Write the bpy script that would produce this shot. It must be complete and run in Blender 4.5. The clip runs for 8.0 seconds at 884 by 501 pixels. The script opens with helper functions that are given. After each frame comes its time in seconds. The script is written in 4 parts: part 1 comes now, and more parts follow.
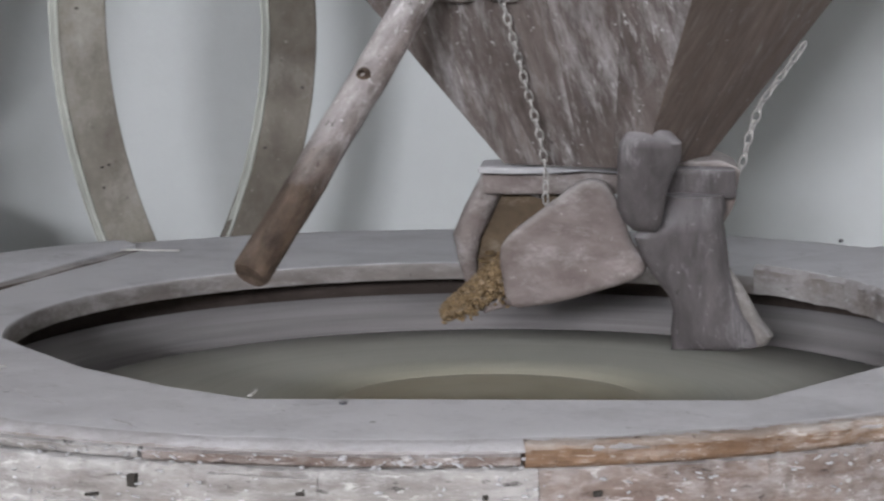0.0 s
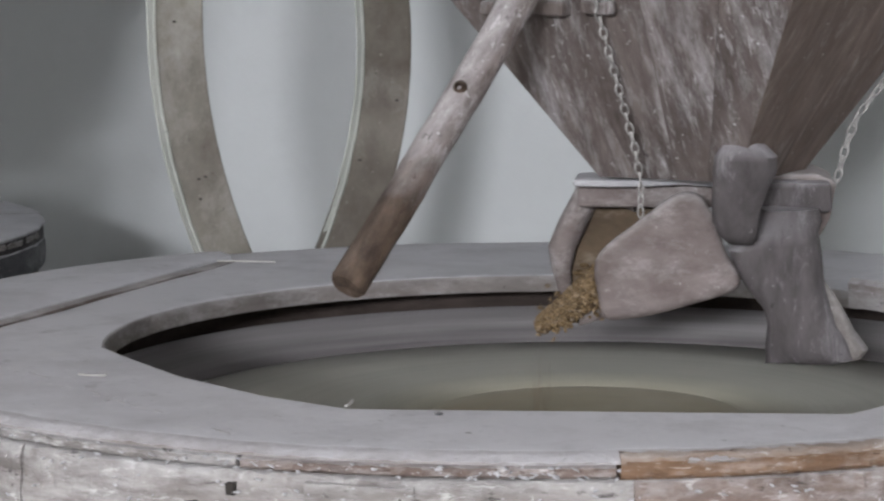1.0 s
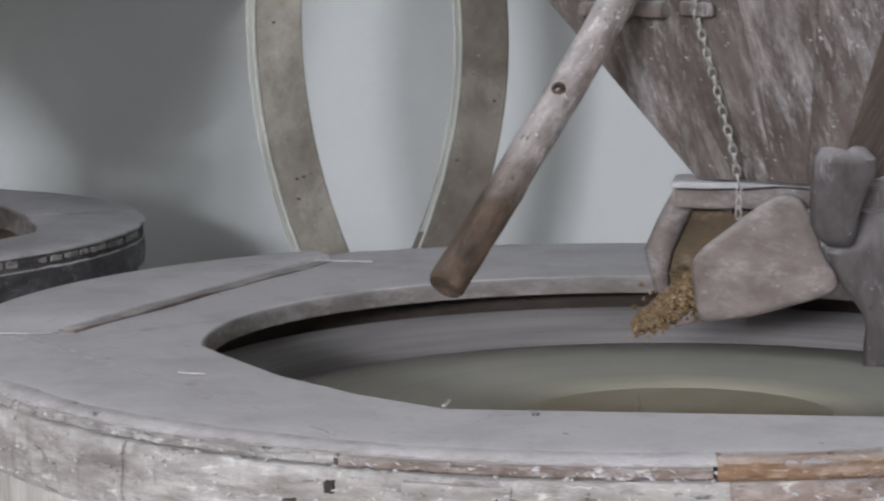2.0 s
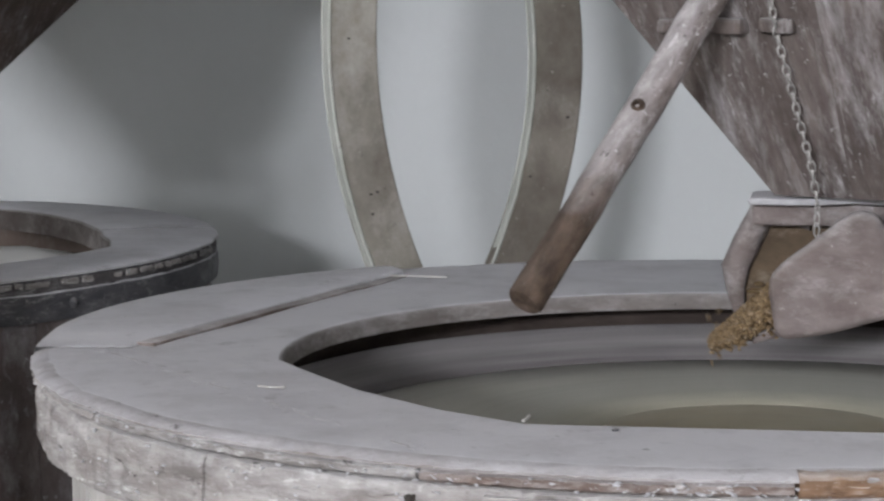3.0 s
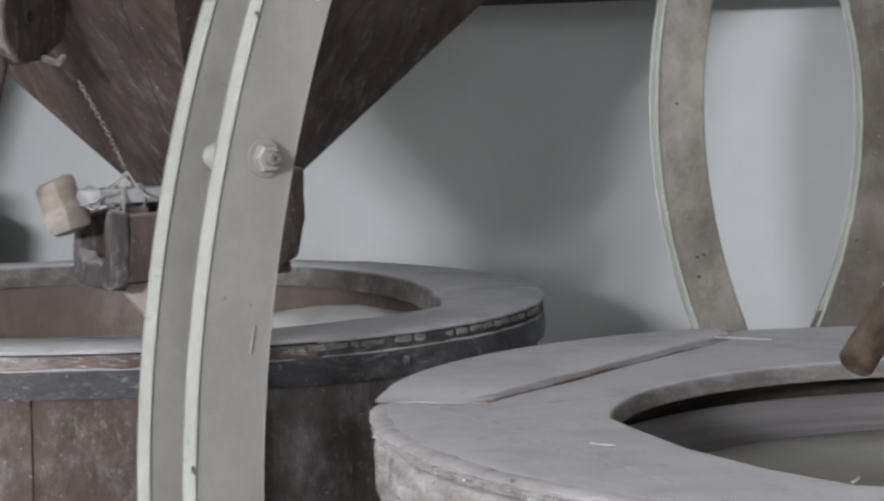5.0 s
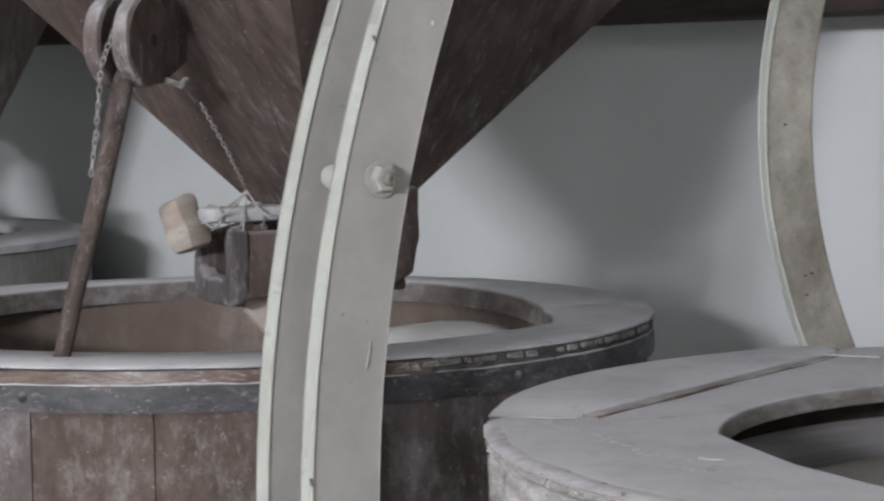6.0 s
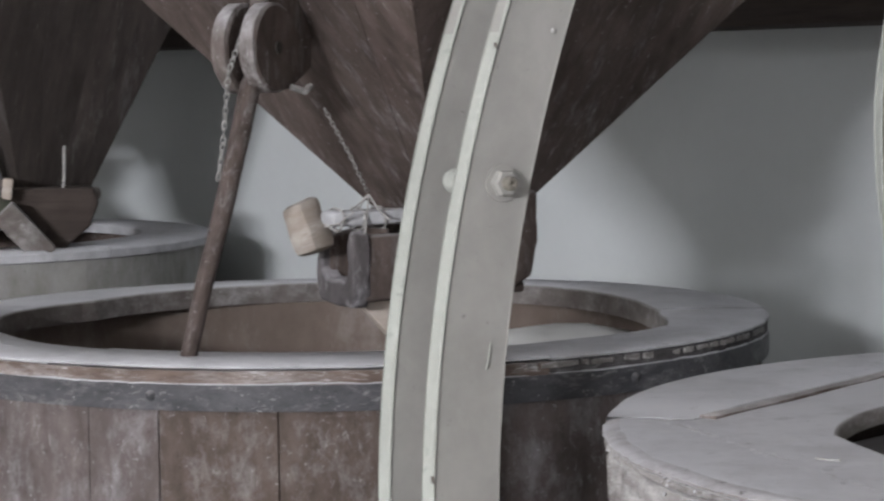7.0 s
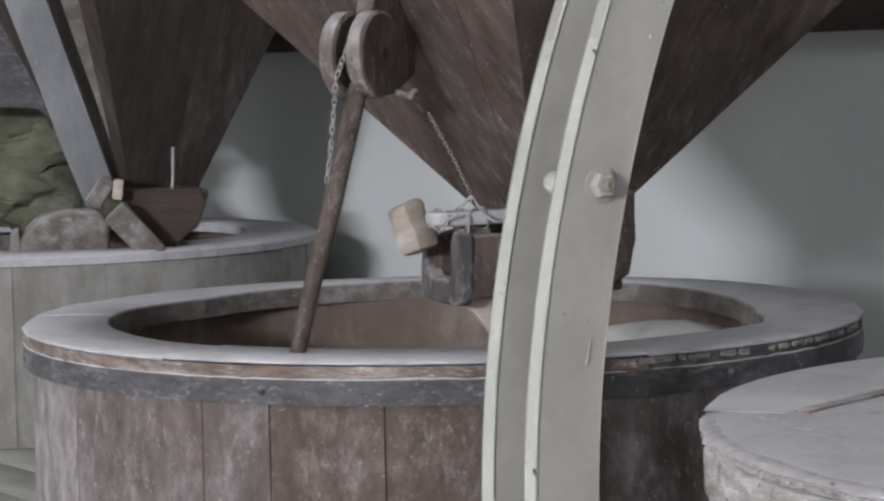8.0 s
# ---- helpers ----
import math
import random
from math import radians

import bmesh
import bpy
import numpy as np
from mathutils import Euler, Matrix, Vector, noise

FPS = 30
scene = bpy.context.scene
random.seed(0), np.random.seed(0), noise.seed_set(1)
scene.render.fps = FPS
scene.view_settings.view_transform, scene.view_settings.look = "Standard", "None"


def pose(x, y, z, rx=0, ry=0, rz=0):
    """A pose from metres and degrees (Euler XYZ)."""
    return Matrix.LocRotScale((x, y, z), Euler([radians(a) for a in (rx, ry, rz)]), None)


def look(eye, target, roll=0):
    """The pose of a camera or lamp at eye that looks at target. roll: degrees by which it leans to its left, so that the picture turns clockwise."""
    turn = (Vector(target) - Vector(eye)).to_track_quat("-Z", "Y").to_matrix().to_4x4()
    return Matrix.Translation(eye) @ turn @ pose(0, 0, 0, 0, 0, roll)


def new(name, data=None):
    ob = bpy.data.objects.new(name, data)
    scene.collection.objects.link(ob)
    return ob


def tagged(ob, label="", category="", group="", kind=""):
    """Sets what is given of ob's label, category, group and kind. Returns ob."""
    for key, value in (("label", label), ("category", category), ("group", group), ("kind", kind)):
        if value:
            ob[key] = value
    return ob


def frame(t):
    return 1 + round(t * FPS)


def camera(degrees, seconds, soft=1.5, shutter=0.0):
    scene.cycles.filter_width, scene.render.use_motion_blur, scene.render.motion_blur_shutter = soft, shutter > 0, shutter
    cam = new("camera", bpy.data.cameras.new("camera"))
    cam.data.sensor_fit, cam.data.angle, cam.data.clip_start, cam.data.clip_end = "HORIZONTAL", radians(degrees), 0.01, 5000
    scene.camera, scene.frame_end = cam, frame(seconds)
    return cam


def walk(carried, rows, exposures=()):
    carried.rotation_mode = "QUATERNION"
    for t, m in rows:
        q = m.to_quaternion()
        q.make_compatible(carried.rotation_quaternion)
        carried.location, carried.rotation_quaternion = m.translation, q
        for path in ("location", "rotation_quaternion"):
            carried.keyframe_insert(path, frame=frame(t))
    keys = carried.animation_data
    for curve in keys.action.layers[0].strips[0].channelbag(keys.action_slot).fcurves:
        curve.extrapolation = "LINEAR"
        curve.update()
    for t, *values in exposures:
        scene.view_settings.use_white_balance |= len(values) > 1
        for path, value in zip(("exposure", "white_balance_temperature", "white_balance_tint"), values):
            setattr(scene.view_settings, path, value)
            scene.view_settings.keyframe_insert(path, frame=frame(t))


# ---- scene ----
cam = camera(21.896, 8.0, soft=2.3, shutter=0.5)
PATH = [
    (0, (0.0474, 0.0342, 1.3417), (0.4854, 2.9789, 0.9719), -0.51),
    (0.5, (0.0431, 0.0282, 1.3417), (0.4200, 2.9830, 0.9847), -0.51),
    (1, (0.0397, 0.0225, 1.3427), (0.3620, 2.9843, 0.9906), -0.53),
    (1.5, (0.0347, 0.0235, 1.3424), (0.3026, 2.9905, 0.9886), -0.50),
    (1.7, (0.0381, 0.0152, 1.3443), (0.2744, 2.9849, 0.9902), -0.53),
    (2.8, (0.0218, 0.0120, 1.3457), (0.1584, 2.9899, 1.0092), -0.42),
    (3, (0.0194, 0.0077, 1.3453), (0.1373, 2.9872, 1.0153), -0.44),
    (3.3, (0.0146, 0.0116, 1.3452), (0.0759, 2.9943, 1.0295), -0.36),
    (3.5, (0.0040, -0.0007, 1.3473), (-0.0016, 2.9833, 1.0379), -0.28),
    (4, (0.0066, -0.0166, 1.3485), (-0.1103, 2.9665, 1.0526), -0.59),
    (4.5, (0.0087, -0.0493, 1.3537), (-0.2227, 2.9294, 1.0818), -0.69),
    (4.7, (0.0031, -0.0451, 1.3520), (-0.2515, 2.9327, 1.0914), -0.68),
    (5.8, (0.0050, -0.1165, 1.3575), (-0.4065, 2.8465, 1.1317), -0.83),
    (6, (0.0051, -0.1245, 1.3631), (-0.4288, 2.8353, 1.1376), -0.79),
    (6.5, (0.0044, -0.1496, 1.3653), (-0.5055, 2.7989, 1.1510), -0.84),
    (7, (0.0011, -0.1851, 1.3677), (-0.5743, 2.7510, 1.1482), -0.80),
    (7.5, (0.0046, -0.2343, 1.3755), (-0.6400, 2.6869, 1.1493), -0.88),
    (8, (0.0171, -0.2872, 1.3812), (-0.6840, 2.6212, 1.1581), -1.13),
]
walk(cam, [(t, look(eye, target, roll)) for t, eye, target, roll in PATH])

# ---- the row of tubs: a frame along it, u to the near end, v to the wall ----
C1, C2, C3 = Vector((0.421, 2.516, 0)), Vector((-0.931, 3.643, 0)), Vector((-2.42, 5.23, 0))
U, N = Vector((0.768, -0.640, 0)), Vector((0.640, 0.768, 0))
ROW = math.degrees(math.atan2(U.y, U.x))
DECK = 0.555


def row(u, v, z):
    return C1 + U * u + N * v + Vector((0, 0, z))


# ---- world and light ----
world = bpy.data.worlds.new("world")
scene.world = world
world.use_nodes = True
sky = world.node_tree.nodes.new("ShaderNodeTexSky")
sky.sky_type, sky.sun_disc, sky.sun_elevation, sky.sun_rotation = "NISHITA", False, radians(35), radians(200)
world.node_tree.links.new(sky.outputs[0], world.node_tree.nodes["Background"].inputs[0])
world.node_tree.nodes["Background"].inputs[1].default_value = 0.1


def area_light(name, eye, target, width, height, watts, colour):
    data = bpy.data.lights.new(name, "AREA")
    data.shape, data.size, data.size_y, data.energy, data.color = "RECTANGLE", width, height, watts, colour
    ob = new(name, data)
    ob.matrix_world = look(eye, target)
    return ob


# Unseen fill lamp, added in the west to soften the shade.
area_light("fill_light_west", (-11.2, 4.07, 3.2), (0, 4.0, 0.9), 0.9, 1.2, 110, (0.96, 0.975, 1.0))
area_light("window_light_south", (-4.6, -11.52, 3.45), (-0.6, 3.4, 1.0), 2.8, 0.55, 1640, (0.945, 0.962, 1.0))
scene.view_settings.exposure = -0.03


# ---- materials ----
def nodes_of(name):
    m = bpy.data.materials.new(name)
    m.use_nodes = True
    t = m.node_tree
    return m, t, t.nodes["Principled BSDF"]


def rgb(c):
    return (*c, 1)


def link(t, a, b):
    t.links.new(a, b)


def noise_tex(t, vec, scale, detail=6, rough=0.6, dist=0.0):
    n = t.nodes.new("ShaderNodeTexNoise")
    n.inputs["Scale"].default_value, n.inputs["Detail"].default_value = scale, detail
    n.inputs["Roughness"].default_value, n.inputs["Distortion"].default_value = rough, dist
    link(t, vec, n.inputs["Vector"])
    return n.outputs["Fac"]


def ramp(t, fac, lo, hi, a=0.0, b=1.0):
    n = t.nodes.new("ShaderNodeMapRange")
    n.inputs["From Min"].default_value, n.inputs["From Max"].default_value = lo, hi
    n.inputs["To Min"].default_value, n.inputs["To Max"].default_value = a, b
    link(t, fac, n.inputs["Value"])
    return n.outputs[0]


def maths(t, op, a, b):
    n = t.nodes.new("ShaderNodeMath")
    n.operation = op
    for i, v in enumerate((a, b)):
        if isinstance(v, (int, float)):
            n.inputs[i].default_value = v
        else:
            link(t, v, n.inputs[i])
    return n.outputs[0]


def mix(t, fac, a, b, mode="MIX"):
    n = t.nodes.new("ShaderNodeMix")
    n.data_type, n.blend_type = "RGBA", mode
    if isinstance(fac, (int, float)):
        n.inputs[0].default_value = fac
    else:
        link(t, fac, n.inputs[0])
    for i, v in ((6, a), (7, b)):
        if isinstance(v, tuple):
            n.inputs[i].default_value = rgb(v)
        else:
            link(t, v, n.inputs[i])
    return n.outputs[2]


def dusty(name, dark, light, dust, grain=(60, 60, 5), amount=0.4, flecks=0.5, rough=0.85, bump=0.4, up=0.6, varied=0.25, scratch=0.0, dark_end=0.0, flakes=0.0):
    """Wood or paint with its grain, stains, and flour dust that lies thickest on what faces up."""
    m, t, p = nodes_of(name)
    tc, geo, info = t.nodes.new("ShaderNodeTexCoord"), t.nodes.new("ShaderNodeNewGeometry"), t.nodes.new("ShaderNodeObjectInfo")
    mp = t.nodes.new("ShaderNodeMapping")
    mp.inputs["Scale"].default_value = grain
    link(t, tc.outputs["Object"], mp.inputs["Vector"])
    fine = noise_tex(t, mp.outputs[0], 1.0, 8, 0.65, 0.12)
    broad = noise_tex(t, tc.outputs["Object"], 5.0, 6, 0.65, 0.1)
    speck = noise_tex(t, tc.outputs["Object"], 95.0, 4, 0.7)
    patch = noise_tex(t, mp.outputs[0], 0.42, 9, 0.78, 0.1)
    col = mix(t, ramp(t, fine, 0.3, 0.7), dark, light)
    col = mix(t, ramp(t, broad, 0.35, 0.7, 0.0, 0.55), col, tuple(c * 0.55 for c in dark))
    tint = ramp(t, info.outputs["Random"], 0, 1, 1 - varied, 1 + varied)
    scale = t.nodes.new("ShaderNodeVectorMath")
    scale.operation = "SCALE"
    link(t, col, scale.inputs[0]), link(t, tint, scale.inputs["Scale"])
    col = scale.outputs[0]
    sep = t.nodes.new("ShaderNodeSeparateXYZ")
    link(t, geo.outputs["Normal"], sep.inputs[0])
    lie = ramp(t, sep.outputs["Z"], 0.15, 0.9, 0.0, up)
    cover = maths(t, "ADD", ramp(t, patch, 0.62 - 0.35 * amount, 0.95 - 0.3 * amount, 0, 1), lie)
    cover = maths(t, "MULTIPLY", cover, ramp(t, fine, 0.2, 0.6, 0.55, 1.0))
    cover = maths(t, "MINIMUM", maths(t, "ADD", cover, ramp(t, speck, 0.7 - 0.06 * flecks, 0.76, 0, flecks)), 0.96)
    col = mix(t, cover, col, dust)
    pit = noise_tex(t, tc.outputs["Object"], 60.0, 5, 0.75)
    col = mix(t, ramp(t, pit, 0.34, 0.28, 0, 0.8), col, tuple(c * 0.4 for c in dark))
    if scratch:
        wv = noise_tex(t, mp.outputs[0], 3.0, 3, 0.5)
        col = mix(t, ramp(t, wv, 0.68, 0.74, 0, scratch), col, dust)
    if flakes:
        fl = noise_tex(t, mp.outputs[0], 2.2, 9, 0.72, 0.5)
        clump = noise_tex(t, tc.outputs["Object"], 11.0, 3, 0.5)
        amount_f = maths(t, "MULTIPLY", ramp(t, fl, 0.56, 0.64, 0, flakes), ramp(t, clump, 0.42, 0.60, 0, 1))
        col = mix(t, amount_f, col, tuple(min(0.72, c * 1.18) for c in dust))
        col = mix(t, ramp(t, fl, 0.40, 0.33, 0, min(1.0, 1.1 * flakes)), col, tuple(c * 0.3 for c in dark))
    # Dark brown below this height along the object's own z.
    if dark_end:
        sz = t.nodes.new("ShaderNodeSeparateXYZ")
        link(t, tc.outputs["Object"], sz.inputs[0])
        edge = maths(t, "ADD", sz.outputs["Z"], ramp(t, broad, 0.2, 0.8, -0.5 * dark_end, 0.5 * dark_end))
        col = mix(t, ramp(t, edge, dark_end * 0.7, dark_end * 1.25, 0.92, 0.0), col, mix(t, ramp(t, fine, 0.3, 0.7), (0.018, 0.011, 0.007), (0.105, 0.068, 0.045)))
    link(t, col, p.inputs["Base Color"])
    p.inputs["Roughness"].default_value = rough
    p.inputs["Specular IOR Level"].default_value = 0.25
    bp = t.nodes.new("ShaderNodeBump")
    bp.inputs["Strength"].default_value, bp.inputs["Distance"].default_value = bump, 0.004
    height = maths(t, "ADD", maths(t, "ADD", fine, maths(t, "MULTIPLY", patch, 0.6)), maths(t, "MULTIPLY", speck, 0.25))
    link(t, height, bp.inputs["Height"]), link(t, bp.outputs[0], p.inputs["Normal"])
    return m


FLOUR = (0.60, 0.58, 0.60)
M_LID = dusty("floury lid wood", (0.36, 0.355, 0.375), (0.55, 0.547, 0.575), (0.65, 0.647, 0.685), (11, 11, 11), 0.5, 0.6, up=0.82, varied=0.06, bump=0.4, flakes=0.22)
M_RIM = dusty("flaking rim wood", (0.17, 0.15, 0.145), (0.43, 0.405, 0.395), (0.64, 0.63, 0.64), (14, 14, 60), 0.5, 1.0, up=0.5, bump=1.0, varied=0.1, flakes=0.8)
M_RIM_ORANGE = dusty("bare orange rim wood", (0.15, 0.088, 0.055), (0.285, 0.18, 0.118), (0.56, 0.53, 0.52), (16, 16, 70), 0.36, 0.9, up=0.4, bump=1.0, varied=0.1, flakes=0.75)
M_RIM_WORN = dusty("pinkish brown rim wood", (0.15, 0.108, 0.093), (0.31, 0.245, 0.22), (0.60, 0.58, 0.59), (16, 16, 50), 0.45, 1.0, up=0.5, bump=1.0, varied=0.06, flakes=0.7)
M_RIM_BROWN = dusty("brown rim wood", (0.12, 0.085, 0.07), (0.27, 0.21, 0.185), (0.56, 0.54, 0.55), (14, 14, 70), 0.45, 0.9, up=0.6, bump=0.8, flakes=0.6)
M_EDGE = dusty("worn lid edge", (0.20, 0.17, 0.16), (0.35, 0.325, 0.32), (0.53, 0.52, 0.55), (16, 16, 40), 0.58, 0.9, up=0.6, bump=0.9, varied=0.05, flakes=0.6)
# Flour plus painted light: paler than M_STAVE for the tub's lit left.
M_STAVE_FLOUR_LIT = dusty("floury staves lightened as the lit side", (0.15, 0.128, 0.124), (0.28, 0.25, 0.248), (0.49, 0.485, 0.515), (40, 40, 22), 0.52, 0.8, bump=0.8, varied=0.1, flakes=0.3)
M_STAVE_PALE = dusty("pale floury staves", (0.36, 0.33, 0.30), (0.52, 0.50, 0.47), (0.62, 0.61, 0.61), (60, 60, 6), 0.8, 0.5)
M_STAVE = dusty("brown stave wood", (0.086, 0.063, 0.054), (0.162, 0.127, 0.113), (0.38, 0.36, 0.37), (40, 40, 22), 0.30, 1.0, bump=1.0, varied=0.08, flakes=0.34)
M_STAVE_GREY = dusty("grey floury staves", (0.19, 0.18, 0.165), (0.29, 0.28, 0.265), (0.40, 0.39, 0.395), (12, 12, 6), 0.5, 0.4, varied=0.1)
M_HOPPER = dusty("hopper wood grey with flour", (0.080, 0.063, 0.058), (0.205, 0.172, 0.163), (0.53, 0.515, 0.535), (58, 58, 15), 0.38, 1.0, bump=0.9, scratch=0.25, varied=0.03, flakes=0.35)
# Browner, with less pale cover than M_HOPPER; for one end face.
M_HOPPER_END = dusty("browner end-face hopper wood", (0.082, 0.060, 0.051), (0.175, 0.134, 0.117), (0.44, 0.42, 0.425), (44, 44, 16), 0.16, 0.8, bump=0.7, scratch=0.1, varied=0.03, flakes=0.15)
M_STAVE_BLUISH = dusty("bluish floury and half-lit staves", (0.098, 0.078, 0.074), (0.185, 0.155, 0.152), (0.39, 0.38, 0.41), (30, 30, 16), 0.40, 1.0, bump=0.8, varied=0.06, flakes=0.35)
M_HOPPER_DARK = dusty("dark hopper wood", (0.056, 0.041, 0.036), (0.138, 0.106, 0.096), (0.38, 0.365, 0.37), (34, 34, 11), 0.22, 1.0, bump=0.7, scratch=0.15, varied=0.07, flakes=0.22)
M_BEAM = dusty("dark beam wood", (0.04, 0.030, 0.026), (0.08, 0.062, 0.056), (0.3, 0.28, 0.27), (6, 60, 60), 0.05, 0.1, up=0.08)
M_SHOE = dusty("floury shoe wood", (0.145, 0.115, 0.108), (0.29, 0.25, 0.245), (0.54, 0.515, 0.52), (22, 22, 40), 0.33, 0.8, bump=0.8, varied=0.05)
# Darker than M_SHOE: the shade inside the trough, put into the wood colour.
M_TROUGH_SHADED = dusty("trough wood darkened for its shade", (0.07, 0.05, 0.034), (0.15, 0.11, 0.074), (0.44, 0.38, 0.32), (22, 22, 40), 0.2, 0.5, bump=0.8)
M_CARVED = dusty("dark carved wood", (0.055, 0.048, 0.050), (0.15, 0.135, 0.14), (0.46, 0.44, 0.47), (30, 30, 9), 0.30, 0.8, bump=1.0, varied=0.05, flakes=0.3)
M_POLE = dusty("worn stick wood", (0.085, 0.066, 0.060), (0.25, 0.215, 0.21), (0.60, 0.58, 0.60), (60, 60, 26), 0.40, 1.0, bump=1.0, up=0.6, dark_end=0.13, flakes=0.75)
M_POLE_DARK = dusty("dark stick wood", (0.058, 0.042, 0.038), (0.155, 0.12, 0.11), (0.46, 0.44, 0.45), (60, 60, 18), 0.25, 0.9, bump=0.9, flakes=0.35)
M_PAINT = dusty("grey green paint", (0.380, 0.368, 0.348), (0.430, 0.418, 0.397), (0.505, 0.492, 0.478), (5, 5, 3), 0.3, 0.15, rough=0.75, bump=0.12, up=0.2, varied=0.02)
M_PAINT_WORN = dusty("worn grey green paint", (0.135, 0.115, 0.095), (0.36, 0.34, 0.30), (0.50, 0.48, 0.46), (11, 11, 8), 0.36, 0.8, rough=0.6, bump=0.4, up=0.2, varied=0.05)
M_PAINT_BROWN = dusty("browned grey green paint", (0.105, 0.088, 0.074), (0.255, 0.232, 0.20), (0.42, 0.40, 0.38), (11, 11, 8), 0.28, 0.8, rough=0.6, bump=0.4, up=0.2, varied=0.05)
M_IRON = dusty("dull iron hoop", (0.05, 0.05, 0.057), (0.115, 0.112, 0.122), (0.40, 0.385, 0.395), (20, 20, 50), 0.26, 1.0, rough=0.6, bump=0.6, flakes=0.4)
M_CHAIN = dusty("dusty chain steel", (0.20, 0.19, 0.185), (0.34, 0.33, 0.325), (0.6, 0.58, 0.57), (90, 90, 90), 0.5, 0.3, rough=0.5)
M_FRESH = dusty("fresh cut wood", (0.38, 0.315, 0.265), (0.53, 0.475, 0.44), (0.60, 0.56, 0.53), (12, 12, 60), 0.3, 0.2, up=0.3)
M_INNER = dusty("smooth brown inner boards", (0.135, 0.103, 0.087), (0.205, 0.163, 0.142), (0.42, 0.40, 0.39), (7, 7, 4), 0.3, 0.3, bump=0.3, varied=0.05)
M_HOPPER_BLACK = dusty("near-black hopper wood", (0.028, 0.022, 0.020), (0.072, 0.058, 0.053), (0.22, 0.21, 0.22), (30, 30, 6), 0.16, 0.5, bump=0.6, scratch=0.2, varied=0.08)
M_OLD = dusty("old grey-brown wood", (0.12, 0.10, 0.092), (0.24, 0.215, 0.205), (0.46, 0.45, 0.455), (18, 18, 24), 0.35, 0.7, bump=0.9, varied=0.1, flakes=0.3)
M_OLD_DARK = dusty("dark grey rim wood", (0.055, 0.050, 0.052), (0.125, 0.115, 0.118), (0.42, 0.41, 0.425), (20, 20, 50), 0.3, 0.9, bump=0.9, varied=0.05, flakes=0.5)
# Darker than the lid, to hold down the edge that faces the south lamp.
M_INNER_EDGE_DIMMED = dusty("board edge darkened against the south lamp", (0.15, 0.13, 0.122), (0.27, 0.245, 0.238), (0.46, 0.45, 0.465), (16, 16, 40), 0.45, 0.7, bump=0.6, varied=0.04, flakes=0.2)
# Greener tint for bar edges, lightened to carry the light from the left.
M_LIT_EDGE_PAINT = dusty("greenish edge paint lightened as lit", (0.45, 0.465, 0.43), (0.53, 0.545, 0.51), (0.60, 0.60, 0.58), (6, 6, 12), 0.3, 0.5, rough=0.7, bump=0.3, up=0.2, varied=0.03, flakes=0.25)
M_BOARD = dusty("blue-grey board", (0.21, 0.215, 0.235), (0.30, 0.307, 0.335), (0.40, 0.405, 0.435), (24, 24, 5), 0.35, 0.6, bump=0.7, varied=0.03, scratch=0.3)
M_SACK = dusty("olive cloth", (0.105, 0.11, 0.075), (0.18, 0.185, 0.14), (0.30, 0.30, 0.25), (30, 30, 30), 0.25, 0.2, up=0.3)
# Unseen floor, paled to bounce more light upwards.
M_FLOOR = dusty("pale bounce board floor", (0.22, 0.18, 0.145), (0.36, 0.30, 0.25), (0.56, 0.54, 0.52), (3, 40, 40), 0.5, 0.2)
M_DECK = dusty("pale painted deck", (0.42, 0.43, 0.40), (0.52, 0.53, 0.50), (0.6, 0.6, 0.58), (3, 30, 30), 0.4, 0.2, up=0.3)

M_IRON_DUST = dusty("floury streaked band", (0.10, 0.09, 0.093), (0.235, 0.22, 0.225), (0.32, 0.305, 0.312), (2.5, 2.5, 70), 0.42, 0.1, varied=0.0)


def plaster(name, colour):
    m, t, p = nodes_of(name)
    tc = t.nodes.new("ShaderNodeTexCoord")
    big = noise_tex(t, tc.outputs["Object"], 1.6, 5, 0.55)
    small = noise_tex(t, tc.outputs["Object"], 38.0, 5, 0.6)
    col = mix(t, ramp(t, big, 0.3, 0.7), colour, tuple(c * 0.9 for c in colour))
    col = mix(t, ramp(t, small, 0.45, 0.8, 0, 0.15), col, tuple(c * 0.8 for c in colour))
    link(t, col, p.inputs["Base Color"])
    p.inputs["Roughness"].default_value = 0.95
    bp = t.nodes.new("ShaderNodeBump")
    bp.inputs["Strength"].default_value, bp.inputs["Distance"].default_value = 0.25, 0.004
    link(t, small, bp.inputs["Height"]), link(t, bp.outputs[0], p.inputs["Normal"])
    return m


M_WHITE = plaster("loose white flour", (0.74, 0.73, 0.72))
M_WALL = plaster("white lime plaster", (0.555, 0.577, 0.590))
# Brighter than M_WALL, so the unseen walls and ceiling bounce more fill.
M_BOUNCE_WHITE = plaster("white bounce paint for unseen walls and ceiling", (0.80, 0.80, 0.79))


